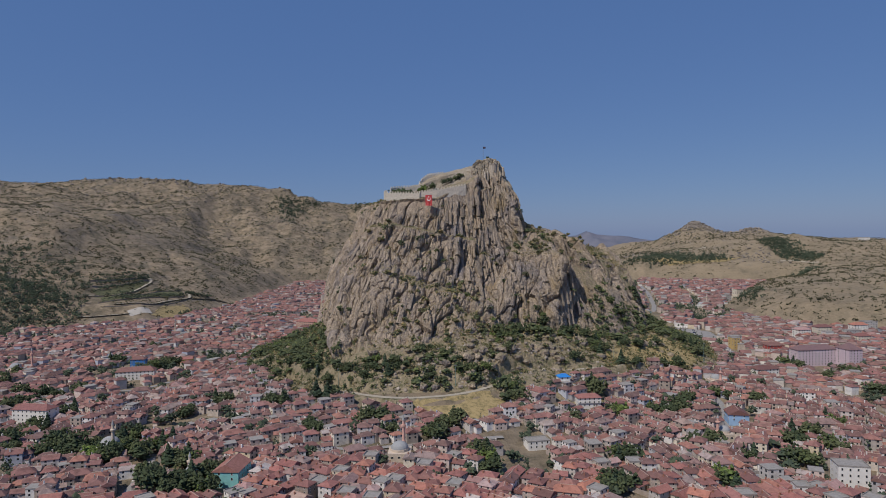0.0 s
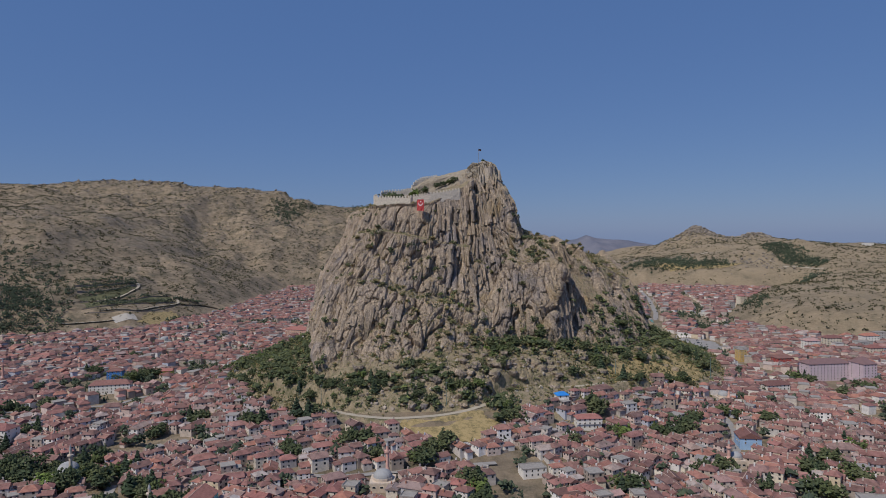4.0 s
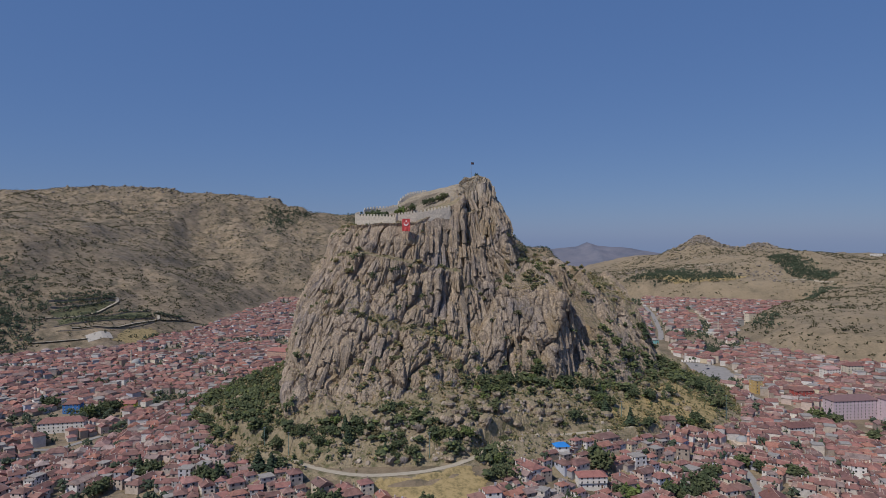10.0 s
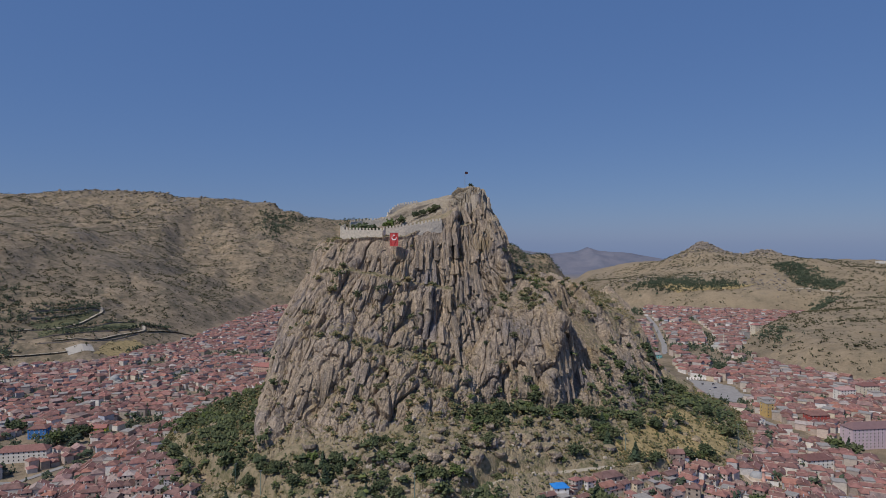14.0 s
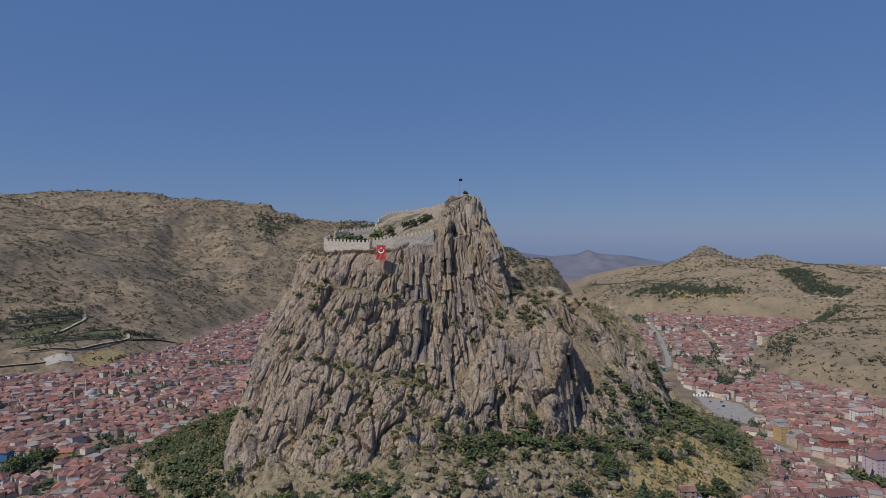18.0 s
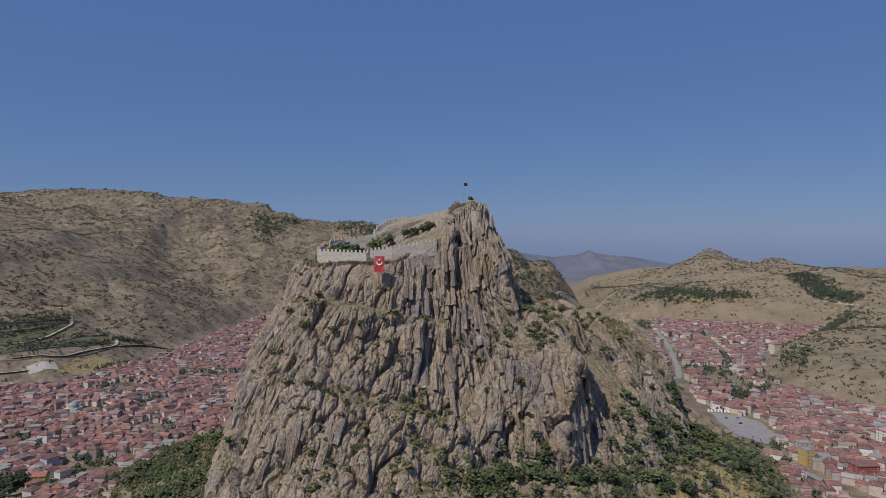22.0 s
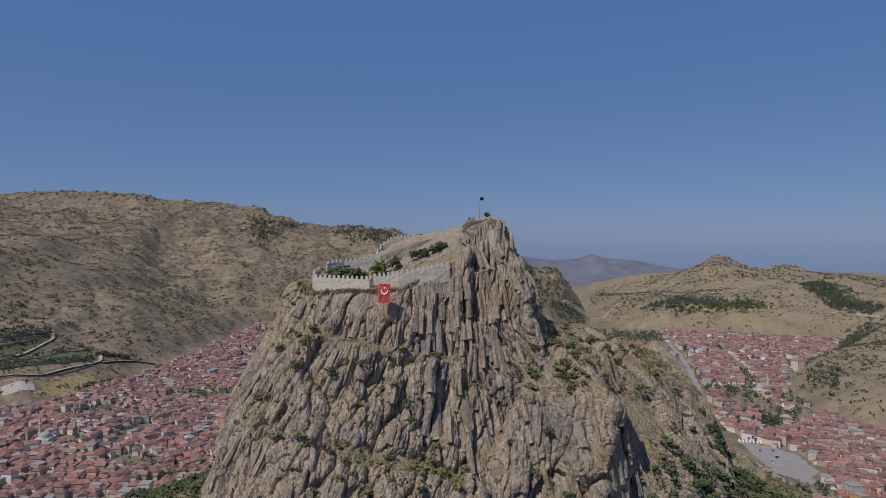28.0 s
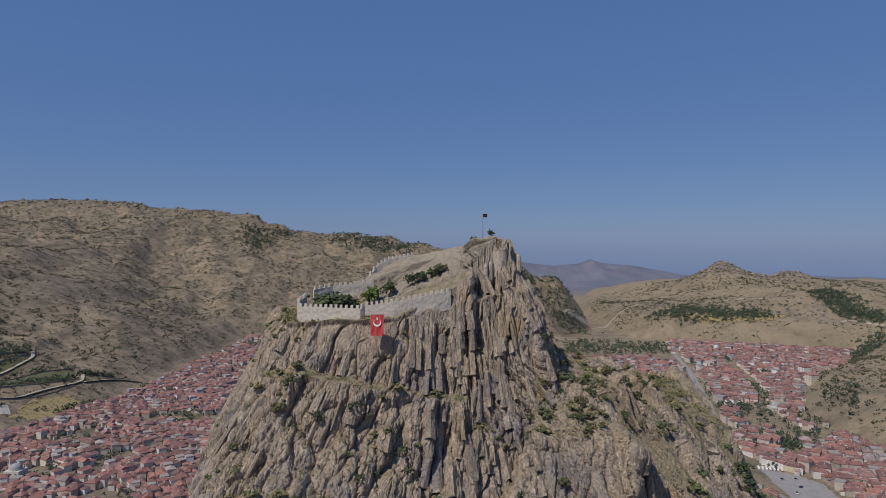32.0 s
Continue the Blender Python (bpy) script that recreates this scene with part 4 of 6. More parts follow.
sx, sy = np.meshgrid(np.arange(-1000, 1000, 8.9), np.arange(320, 1860, 8.1))
sx = sx + 4.4 * (np.arange(sx.shape[0]) % 2)[:, None]
sx, sy = (sx + (np.random.rand(*sx.shape) - 0.5) * 4.4).ravel(), (sy + (np.random.rand(*sy.shape) - 0.5) * 4.2).ravel()
ok = free_for_houses(sx, sy)
# farther out the houses thin a little
ok &= np.random.rand(len(sx)) < np.where((sx > 230) & (sy > 760), 0.78, 0.93)
sx, sy = sx[ok], sy[ok]
_, district, _, _ = cells(sx / 85, sy / 85, 141)
turns = district * 180 + np.random.normal(0, 7, len(sx)) + np.where(np.random.rand(len(sx)) < 0.3, 90, 0)
base = np.minimum(np.minimum(surface(sx - 4, sy), surface(sx + 4, sy)), np.minimum(surface(sx, sy - 4), surface(sx, sy + 4))) + 0.5
order = np.argsort(np.hypot(sx - 8, (sy - 30)))
NEAR = 270
shape_of = np.random.choice(len(HOUSE_SHAPES), len(sx), p=np.array(SHAPE_ODDS) / sum(SHAPE_ODDS))
first = {}
for i in order[:NEAR]:
    k = int(shape_of[i])
    m = pose(sx[i], sy[i], base[i], 0, 0, turns[i])
    if k in first:
        copy_thing(first[k], m)
    else:
        w, d, h, style, jut = HOUSE_SHAPES[k]
        first[k] = build_house(w, d, h, style, jut, label=HOUSE_LABELS[style])
        first[k]["group"] = "houses of the old town"
        first[k].matrix_basis = m


def triangles(bm):
    bmesh.ops.triangulate(bm, faces=bm.faces)
    bm.verts.index_update()
    co = np.array([v.co[:] for v in bm.verts])
    tri = np.array([[v.index for v in f.verts] for f in bm.faces])
    mat = np.array([f.material_index for f in bm.faces])
    bm.free()
    return co, tri, mat


def scatter(name, templates, which, x, y, z, turn, size, materials, label, category):
    """Many small things joined into one object: copies of the templates at the given places."""
    cos, tris, mats, at = [], [], [], 0
    for k, (co, tri, mat) in enumerate(templates):
        sel = np.where(which == k)[0]
        if not len(sel):
            continue
        c, s = np.cos(turn[sel]), np.sin(turn[sel])
        sz = size[sel]
        px = (co[None, :, 0] * c[:, None] - co[None, :, 1] * s[:, None]) * sz[:, None] + x[sel][:, None]
        py = (co[None, :, 0] * s[:, None] + co[None, :, 1] * c[:, None]) * sz[:, None] + y[sel][:, None]
        pz = co[None, :, 2] * sz[:, None] + z[sel][:, None]
        cos.append(np.stack([px, py, pz], -1).reshape(-1, 3))
        tris.append((tri[None] + (at + np.arange(len(sel)) * len(co))[:, None, None]).reshape(-1, 3))
        mats.append(np.tile(mat, len(sel)))
        at += len(sel) * len(co)
    me = quick_mesh(name, np.concatenate(cos), np.concatenate(tris))
    for m in materials:
        me.materials.append(m)
    me.polygons.foreach_set("material_index", np.concatenate(mats).astype(np.int32))
    return tagged(new(name, me), label, category, kind="stuff")


far_templates = []
for glazed in (True, False):
    for w, d, h, style, jut in HOUSE_SHAPES:
        bm = bmesh.new()
        wall_mesh(bm, w, d, h, 0, style == "gable", d * 0.28)
        n = len(bm.faces)
        if style == "flat":
            box(bm, -w / 2 - 0.2, w / 2 + 0.2, -d / 2 - 0.2, d / 2 + 0.2, h, h + 0.5)
        else:
            roof_mesh(bm, w, d, h, 0.35, d * 0.28, 0.75 if style == "hip" else 0.0)
        bm.faces.ensure_lookup_table()
        for f in bm.faces[n:]:
            f.material_index = 3 if style == "flat" else 1
        if len(far_templates) % 2:
            # a lower wing under its own lean-to roof
            n, side = len(bm.faces), -1 if len(far_templates) % 4 == 1 else 1
            box(bm, side * w * 0.5, side * (w * 0.5 + 3.4), -d * 0.42, d * 0.1, -4, h * 0.55)
            top = len(bm.verts)
            box(bm, side * w * 0.5, side * (w * 0.5 + 3.8), -d * 0.48, d * 0.14, h * 0.55, h * 0.55 + 0.2)
            bm.verts.ensure_lookup_table()
            for v in bm.verts[top:]:
                v.co.z += 1.1 * (1 - (abs(v.co.x) - w * 0.5) / 3.8)
            bm.faces.ensure_lookup_table()
            for f in bm.faces[n + 6:]:
                f.material_index = 1
        n = len(bm.faces)
        if style != "flat":
            reach = w / 2 + 0.3 - (0.75 if style == "hip" else 0) * (d / 2 + 0.35)
            box(bm, -reach, reach, -0.2, 0.2, h + d * 0.28 - 0.1, h + d * 0.28 + 0.1)
            bm.faces.ensure_lookup_table()
            for f in bm.faces[n:]:
                f.material_index = 4
        n = len(bm.faces)
        for x, y, z, turn in slots(w, d, h, 0) if glazed else ():
            a, b = (0.6, 0.03) if turn in (0, 180) else (0.03, 0.6)
            box(bm, x - a, x + a, y - b, y + b, z, z + 1.3)
        if glazed and style != "flat":
            n2 = len(bm.faces)
            box(bm, w * 0.2, w * 0.2 + 0.8, d * 0.15, d * 0.15 + 0.7, h, h + d * 0.28 + 0.9)
        bm.faces.ensure_lookup_table()
        for f in bm.faces[n:]:
            f.material_index = 2
        if glazed and style != "flat":
            for f in bm.faces[n2:]:
                f.material_index = 0
        far_templates.append(triangles(bm))
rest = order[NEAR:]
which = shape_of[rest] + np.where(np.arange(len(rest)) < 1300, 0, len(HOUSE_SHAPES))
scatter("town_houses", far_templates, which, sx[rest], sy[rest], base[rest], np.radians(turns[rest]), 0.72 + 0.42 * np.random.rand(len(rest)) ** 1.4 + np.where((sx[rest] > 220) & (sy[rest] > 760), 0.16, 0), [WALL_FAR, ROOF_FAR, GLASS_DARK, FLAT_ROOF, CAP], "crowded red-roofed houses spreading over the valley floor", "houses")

# lean-tos, sheds and garden walls in the gaps
shed_templates = []
for w, d, h, lift, roof in ((4.5, 4, 2.6, 0.9, 1), (6, 3.4, 2.8, 0.7, 1), (3.6, 3.2, 2.4, 0.3, 2), (5, 4.4, 2.6, 0.2, 2), (9, 0.5, 1.8, 0.0, 0), (7, 0.5, 2.0, 0.0, 0)):
    bm = bmesh.new()
    box(bm, -w / 2, w / 2, -d / 2, d / 2, -4, h)
    if roof:
        n = len(bm.faces)
        box(bm, -w / 2 - 0.3, w / 2 + 0.3, -d / 2 - 0.3, d / 2 + 0.3, h, h + 0.2)
        bm.verts.ensure_lookup_table()
        for v in bm.verts[8:]:
            v.co.z += lift * (v.co.y / d + 0.5)
        bm.faces.ensure_lookup_table()
        for f in bm.faces[n:]:
            f.material_index = roof
    shed_templates.append(triangles(bm))
side = np.random.rand(len(sx)) * 6.283
lx, ly = sx + 6.6 * np.cos(side), sy + 6.6 * np.sin(side)
l_ok = (np.random.rand(len(sx)) < 0.55) & free_for_houses(lx, ly)
lx, ly = lx[l_ok], ly[l_ok]
TIN = varied_material("sheet_roofs", [(0.0, (0.30, 0.27, 0.25)), (0.4, (0.22, 0.16, 0.13)), (0.7, (0.42, 0.42, 0.43)), (1.0, (0.28, 0.24, 0.22))], 0.7, 0.35, 0.6, island=True)
scatter("sheds", shed_templates, np.random.randint(0, 6, len(lx)), lx, ly, surface(lx, ly), np.radians(turns[l_ok]) + np.where(np.random.rand(len(lx)) < 0.5, 0, 1.571), 0.8 + 0.5 * np.random.rand(len(lx)), [WALL_FAR, ROOF_FAR, TIN], "small sheds and garden walls between the houses", "sheds")

# ---- the castle ----
CASTLE = plain_material("castle_stone", (0.60, 0.55, 0.47), 0.92, 0.3, 0.7, bumpy=0.08)
OLD_CASTLE = plain_material("old_castle_stone", (0.42, 0.37, 0.31), 0.95, 0.45, 0.8, bumpy=0.12)


def battlement_wall(name, line, thick, tall, material, label, gap=1.25, merlon=1.35, skirt=5.0):
    """A wall along (x, y, z of its walk) with one merlon after another on top."""
    top = new(name)
    for (ax, ay, az), (bx, by, bz) in zip(line, line[1:]):
        run = math.hypot(bx - ax, by - ay)
        ux, uy = (bx - ax) / run, (by - ay) / run
        nx, ny = -uy * thick / 2, ux * thick / 2
        bm = bmesh.new()
        v = []
        for px, py, pz in ((ax, ay, az), (bx, by, bz)):
            for s in (-1, 1):
                v.append([bm.verts.new((px + s * nx, py + s * ny, pz - tall - skirt)), bm.verts.new((px + s * nx, py + s * ny, pz))])
        (a0, a1), (b0, b1), (c0, c1), (d0, d1) = v
        for f in ((a0, c0, c1, a1), (d0, b0, b1, d1), (b0, a0, a1, b1), (c0, d0, d1, c1), (a1, c1, d1, b1), (a0, b0, d0, c0)):
            bm.faces.new(f)
        bmesh.ops.subdivide_edges(bm, edges=bm.edges[:], cuts=5, use_grid_fill=True)
        for q in bm.verts:
            if q.co.z < min(az, bz) - 0.3:
                q.co += Vector(noise.noise_vector(q.co * 0.35)) * 0.25
        part("wall_stretch", bm, material, top)
        n = max(1, int(run / (gap + merlon)))
        mm = bmesh.new()
        box(mm, -merlon / 2, merlon / 2, -thick / 2, thick / 2, -0.3, 1.7)
        for q in mm.verts:
            if q.co.z > 1:
                q.co.y *= 0.8
        merlon_mesh = mesh_of("merlon", mm, material)
        for i in range(n):
            f = (i + 0.5) / n
            o = part("merlon", merlon_mesh, None, top)
            o.matrix_basis = pose(ax + f * (bx - ax), ay + f * (by - ay), az + f * (bz - az), 0, 0, math.degrees(math.atan2(uy, ux)))
    return tagged(top, label, "castle wall")


battlement_wall("castle_wall", [(-60, 706, 192.5), (-61, 690, 190.5), (-58, 675.5, 189.0), (-33, 673.5, 188.4), (-24, 673, 188.2), (-22, 675, 189.6), (-6, 676.5, 191.6), (4, 679, 193.4), (16, 682.5, 195.6), (25, 686, 197.2)], 1.5, 5.5, CASTLE, "restored pale stone castle wall with square battlements")
battlement_wall("castle_wall", [(-56, 708, 196.0), (-46, 716, 197.8), (-34, 720, 198.4), (-22, 725, 200)], 1.3, 4.5, CASTLE, "inner castle wall of weathered stone with battlements")
battlement_wall("castle_wall", [(-26, 738, 203), (-22, 742, 209), (-15, 746, 213.5), (-8, 750, 214.5), (2, 754, 216.5)], 1.4, 5.0, CASTLE, "ruined stepped castle wall climbing the grassy slope")
battlement_wall("castle_wall", [(25, 697, 205), (38, 700, 208.5)], 1.0, 1.5, OLD_CASTLE, "short battlemented wall on top of the dark columns", skirt=3.0)
tower_bm = bmesh.new()
tube(tower_bm, 0, 0, [(-9, 4.9), (-2, 4.6), (6.4, 4.3), (6.9, 4.5)], 14)
bastion = new("bastion")
part("tower_wall", tower_bm, OLD_CASTLE, bastion)
for i in range(8):
    mb = bmesh.new()
    box(mb, -0.7, 0.7, 3.5, 4.35, 6.8, 8.2)
    part("merlon", mb, OLD_CASTLE, bastion).matrix_basis = pose(0, 0, 0, 0, 0, 45 * i)
bastion.matrix_basis = pose(55, 707.5, 213.5)
tagged(bastion, "round pale stone bastion beside the summit rocks", "tower")
for x, y, z, h in ((46, 702, 207, 6), (49, 704, 209, 5), (66, 708, 214, 4)):
    pb = bmesh.new()
    tube(pb, 0, 0, [(-6, 1.5), (h * 0.6, 1.2), (h, 0.5)], 7)
    stump = new("wall_stump", mesh_of("wall_stump", pb, OLD_CASTLE))
    stump.matrix_basis = pose(x, y, z)
    tagged(stump, "jagged stump of a ruined stone turret", "ruin")

STEEL = plain_material("grey_steel", (0.35, 0.36, 0.37), 0.5, 0.1, 1.0, metallic=0.6, bumpy=0)
RED = plain_material("red_cloth", (0.72, 0.125, 0.13), 0.8, 0.08, 0.3)
WHITE_CLOTH = plain_material("white_cloth", (0.8, 0.8, 0.8), 0.8, 0.04, 0.3)


def cloth(bm, w, h, sag):
    nx, nz = 12, 16
    v = [[bm.verts.new(((i / nx - 0.5) * w, sag * math.sin(i * 1.1 + j * 0.35) * 0.5 - sag * j / nz, -h * j / nz)) for i in range(nx + 1)] for j in range(nz + 1)]
    for j in range(nz):
        for i in range(nx):
            bm.faces.new((v[j][i], v[j + 1][i], v[j + 1][i + 1], v[j][i + 1]))
    bmesh.ops.solidify(bm, geom=bm.faces[:], thickness=0.04)


def crescent_and_star(bm, r, y):
    """A crescent opening to the right with a five-pointed star, lying in one plane."""
    n = 28
    outer = [(r * math.cos(a), r * math.sin(a)) for a in np.linspace(0.62, 2 * math.pi - 0.62, n)]
    inner = [(0.25 * r + 0.8 * r * math.cos(a), 0.8 * r * math.sin(a)) for a in np.linspace(0.8, 2 * math.pi - 0.8, n)]
    vo, vi = [bm.verts.new((a, y, b)) for a, b in outer], [bm.verts.new((a, y, b)) for a, b in inner]
    for i in range(n - 1):
        bm.faces.new((vo[i], vo[i + 1], vi[i + 1], vi[i]))
    star = [bm.verts.new((1.05 * r + (0.48 if i % 2 == 0 else 0.19) * r * math.cos(math.pi + i * math.pi / 5), y, (0.48 if i % 2 == 0 else 0.19) * r * math.sin(math.pi + i * math.pi / 5))) for i in range(10)]
    bm.faces.new(star)


banner = new("wall_banner")
bm = bmesh.new()
cloth(bm, 6.8, 11.2, 0.25)
part("cloth", bm, RED, banner)
bm = bmesh.new()
crescent_and_star(bm, 2.0, 0)
bm.transform(Matrix.Rotation(radians(-90), 4, "Y"))
emblem = part("emblem", bm, WHITE_CLOTH, banner, "white crescent and star")
emblem.location = (0, -0.62, -4.4)
bm = bmesh.new()
box(bm, -4.0, 4.0, -0.08, 0.08, -0.05, 0.12)
part("top_bar", bm, STEEL, banner)
banner.matrix_basis = pose(-13.8, 663.6, 186.0, -12, 0, 2)
tagged(banner, "large red cloth banner hung on the cliff under the wall", "banner")

flag_pole = new("flag_pole")
bm = bmesh.new()
tube(bm, 0, 0, [(-3, 0.26), (6, 0.2), (17, 0.13), (17.3, 0.05)], 8)
part("pole", bm, STEEL, flag_pole)
bm = bmesh.new()
cloth(bm, 2.6, 2.2, 0.5)
part("flag", bm, plain_material("dark_flag_cloth", (0.10, 0.05, 0.06), 0.85, 0.2, 0.5), flag_pole, "small dark red flag folded by the wind").location = (1.4, 0, 16.8)
flag_pole.matrix_basis = pose(46, 730, 226)
tagged(flag_pole, "tall steel flagpole on the summit with a dark flag", "flagpole")

LAMP_GREEN = plain_material("green_mast_paint", (0.16, 0.24, 0.22), 0.6, 0.1, 1.0)
for x, y, h in ((-88, 539, 15), (9, 517, 16), (-108, 552, 14), (256, 641, 20), (154, 590, 13)):
    mast = new("light_mast")
    bm = bmesh.new()
    tube(bm, 0, 0, [(-2, 0.3), (h, 0.14)], 8)
    part("pole", bm, LAMP_GREEN, mast)
    bm = bmesh.new()
    box(bm, -0.9, 0.9, -0.25, 0.25, h, h + 0.35)
    part("lamp_head", bm, STEEL, mast)
    mast.matrix_basis = pose(x, y, float(surface(x, y)), 0, 0, 25)
    tagged(mast, "slim green floodlight mast at the foot of the crag", "light mast", group="floodlight masts")

# ---- mosques and landmark buildings ----
def dome(bm, x, y, z, r, sides=18):
    tube(bm, x, y, [(z + r * 0.78 * math.sin(a), max(0.05, r * math.cos(a))) for a in np.linspace(0, math.pi / 2, 8)], sides)


GREY_RENDER = plain_material("pale_render", (0.52, 0.51, 0.47), 0.9, 0.2, 0.5)


def mosque(x, y, half, minaret_at, tall, stone, roof="dome"):
    top = new("mosque")
    z = float(surface(x, y))
    bm = bmesh.new()
    box(bm, -half * 0.56, half * 0.56, -half * 0.56, half * 0.56, -4, 5.2)
    tube(bm, 0, 0, [(5.2, half * 0.46), (6.8, half * 0.46)], 12)
    part("hall", bm, GREY_RENDER if stone is STONE else STONE, top)
    bm = bmesh.new()
    dome(bm, 0, 0, 6.8, half * 0.43)
    part("dome", bm, LEAD, top, "grey lead dome")
    for s in (-1, 0, 1):
        o = part("window", WIDE_WINDOW, None, top)
        o.matrix_basis = pose(s * half * 0.34, -half * 0.56, 2.0)
    mx, my = minaret_at
    mz = float(surface(x + mx, y + my)) - z
    bm = bmesh.new()
    tube(bm, 0, 0, [(-3, 1.5), (7, 1.5), (8.5, 1.05), (tall * 0.68, 0.95), (tall * 0.7, 1.7), (tall * 0.74, 1.75), (tall * 0.74 + 0.1, 0.8), (tall * 0.86, 0.75)], 12)
    minaret = part("minaret", bm, stone, top, "slender stone minaret with one balcony")
    bm = bmesh.new()
    tube(bm, 0, 0, [(tall * 0.86, 0.95), (tall * 0.97, 0.15), (tall, 0.05)], 12)
    part("cap", bm, LEAD, minaret)
    minaret.location = (mx, my, mz)
    top.matrix_basis = pose(x, y, z)
    return tagged(top, "small mosque with a grey dome and a slender minaret", "mosque", group="mosques of the town")


for (x, y, half), at, tall, stone in zip(MOSQUES, ((2, 9), (6, -8), (1, -5), (-6, -4), (2, -6), (14, 6), (-5, -5), (-9, 6), (14, 8)), (25, 25, 20, 19, 19, 27, 19, 24, 26), (PINKSTONE, STONE, STONE, PINKSTONE, PINKSTONE, PINKSTONE, PINKSTONE, STONE, STONE)):
    mosque(x, y, half, at, tall, stone)


def painted(name, colour):
    return plain_material(name, colour, 0.85, 0.12, 0.3)


def landmark(x, y, turn, w, d, h, style, walls, label, roof=ROOF, jut=0.0):
    ob = build_house(w, d, h, style, jut, roof=roof, walls=walls, label=label)
    ob.matrix_basis = pose(x, y, float(surface(x, y)) + 0.4, 0, 0, turn)
    return ob


PINK = painted("pale_pink_paint", (0.56, 0.46, 0.52))
SLATE = painted("plum_roof_tiles", (0.20, 0.13, 0.135))
landmark(392, 692, 8, 44, 15, 17, "hip", PINK, "long pale pink apartment block with rows of windows", roof=SLATE)
landmark(423, 680, 8, 15, 20, 19, "hip", PINK, "tall pale pink stair wing of the apartment block", roof=SLATE)
landmark(-125, 380, 86, 20, 15, 8.5, "gable", painted("teal_paint", (0.22, 0.50, 0.50)), "hall with a teal gable wall and orange roof")
landmark(218, 485, 80, 15, 14, 7.5, "gable", painted("sky_blue_paint", (0.30, 0.46, 0.68)), "house with a sky blue gable wall")
landmark(-311, 656, 14, 36, 12, 8.5, "hip", WHITE, "long white house under a red hipped roof")
landmark(111, 503, 4, 18, 10, 7.5, "hip", WHITE, "broad white mansion with a red hipped roof", jut=0.8)
landmark(61, 431, 12, 15, 10, 5, "flat", WHITE, "low house with a bright white flat roof")
landmark(225, 360, -12, 16, 12, 13, "flat", WHITE, "white four-storey block with a flat roof")
landmark(-315, 500, -10, 30, 13, 12.5, "hip", WHITE, "white four-storey school under a red roof")
landmark(-337, 718, 10, 15, 11, 8.5, "hip", painted("deep_blue_paint", (0.06, 0.20, 0.50)), "house painted deep blue")
landmark(-288, 728, 10, 13, 9, 6, "gable", painted("lime_paint", (0.48, 0.52, 0.08)), "house painted bright lime yellow")
landmark(386, 762, 6, 19, 12, 9, "hip", painted("brick_red_paint", (0.42, 0.10, 0.09)), "dark red mansion with white windows")
landmark(313, 636, 10, 23, 13, 8, "hip", WHITE, "broad white mansion with rows of dark windows")
landmark(-205, 1000, -22, 42, 15, 11, "hip", painted("salmon_paint", (0.50, 0.33, 0.27)), "long school building under a red roof")
BLUE_TARP = painted("blue_tarpaulin", (0.03, 0.22, 0.62))
landmark(97, 530, 10, 9, 8, 5.5, "hip", WALL, "house with a bright blue plastic tarpaulin roof", roof=BLUE_TARP)
CREAM, OCHRE, GREY = painted("cream_paint", (0.62, 0.57, 0.47)), painted("ochre_paint", (0.50, 0.36, 0.16)), painted("grey_render", (0.45, 0.44, 0.43))
for x, y, turn, w, d, h, paint in ((466, 848, 8, 18, 12, 14, WHITE), (503, 866, 4, 20, 12, 14, CREAM), (530, 846, 10, 18, 13, 12, GREY), (350, 785, 8, 8, 11, 13, OCHRE), (364, 815, 5, 13, 12, 11, GREY), (520, 811, 8, 18, 12, 11, CREAM), (560, 880, 3, 20, 12, 14, WHITE), (590, 905, 3, 18, 12, 14, GREY), (600, 1330, 20, 16, 12, 14, CREAM), (640, 1420, 15, 16, 12, 14, WHITE), (560, 1290, 20, 14, 12, 12, GREY), (690, 1450, 10, 15, 12, 12, CREAM)):
    landmark(x, y, turn, w, d, h, "flat" if paint in (GREY, OCHRE) else "hip", paint, "plain apartment block of four storeys among the houses")["group"] = "apartment blocks"
landmark(346, 1110, 10, 12, 10, 6, "hip", painted("turquoise_paint", (0.22, 0.52, 0.52)), "small turquoise house beside the main road", roof=FLAT_ROOF)
landmark(737, 1575, 0, 22, 12, 6, "flat", WHITE, "long low white building at the far edge of town")
landmark(1535, 2380, 0, 34, 16, 9, "flat", WHITE, "white building on the crest of the far hill")

# parked vehicles on the square
TYRE = plain_material("black_rubber", (0.03, 0.03, 0.03), 0.9, 0.1, 2.0)


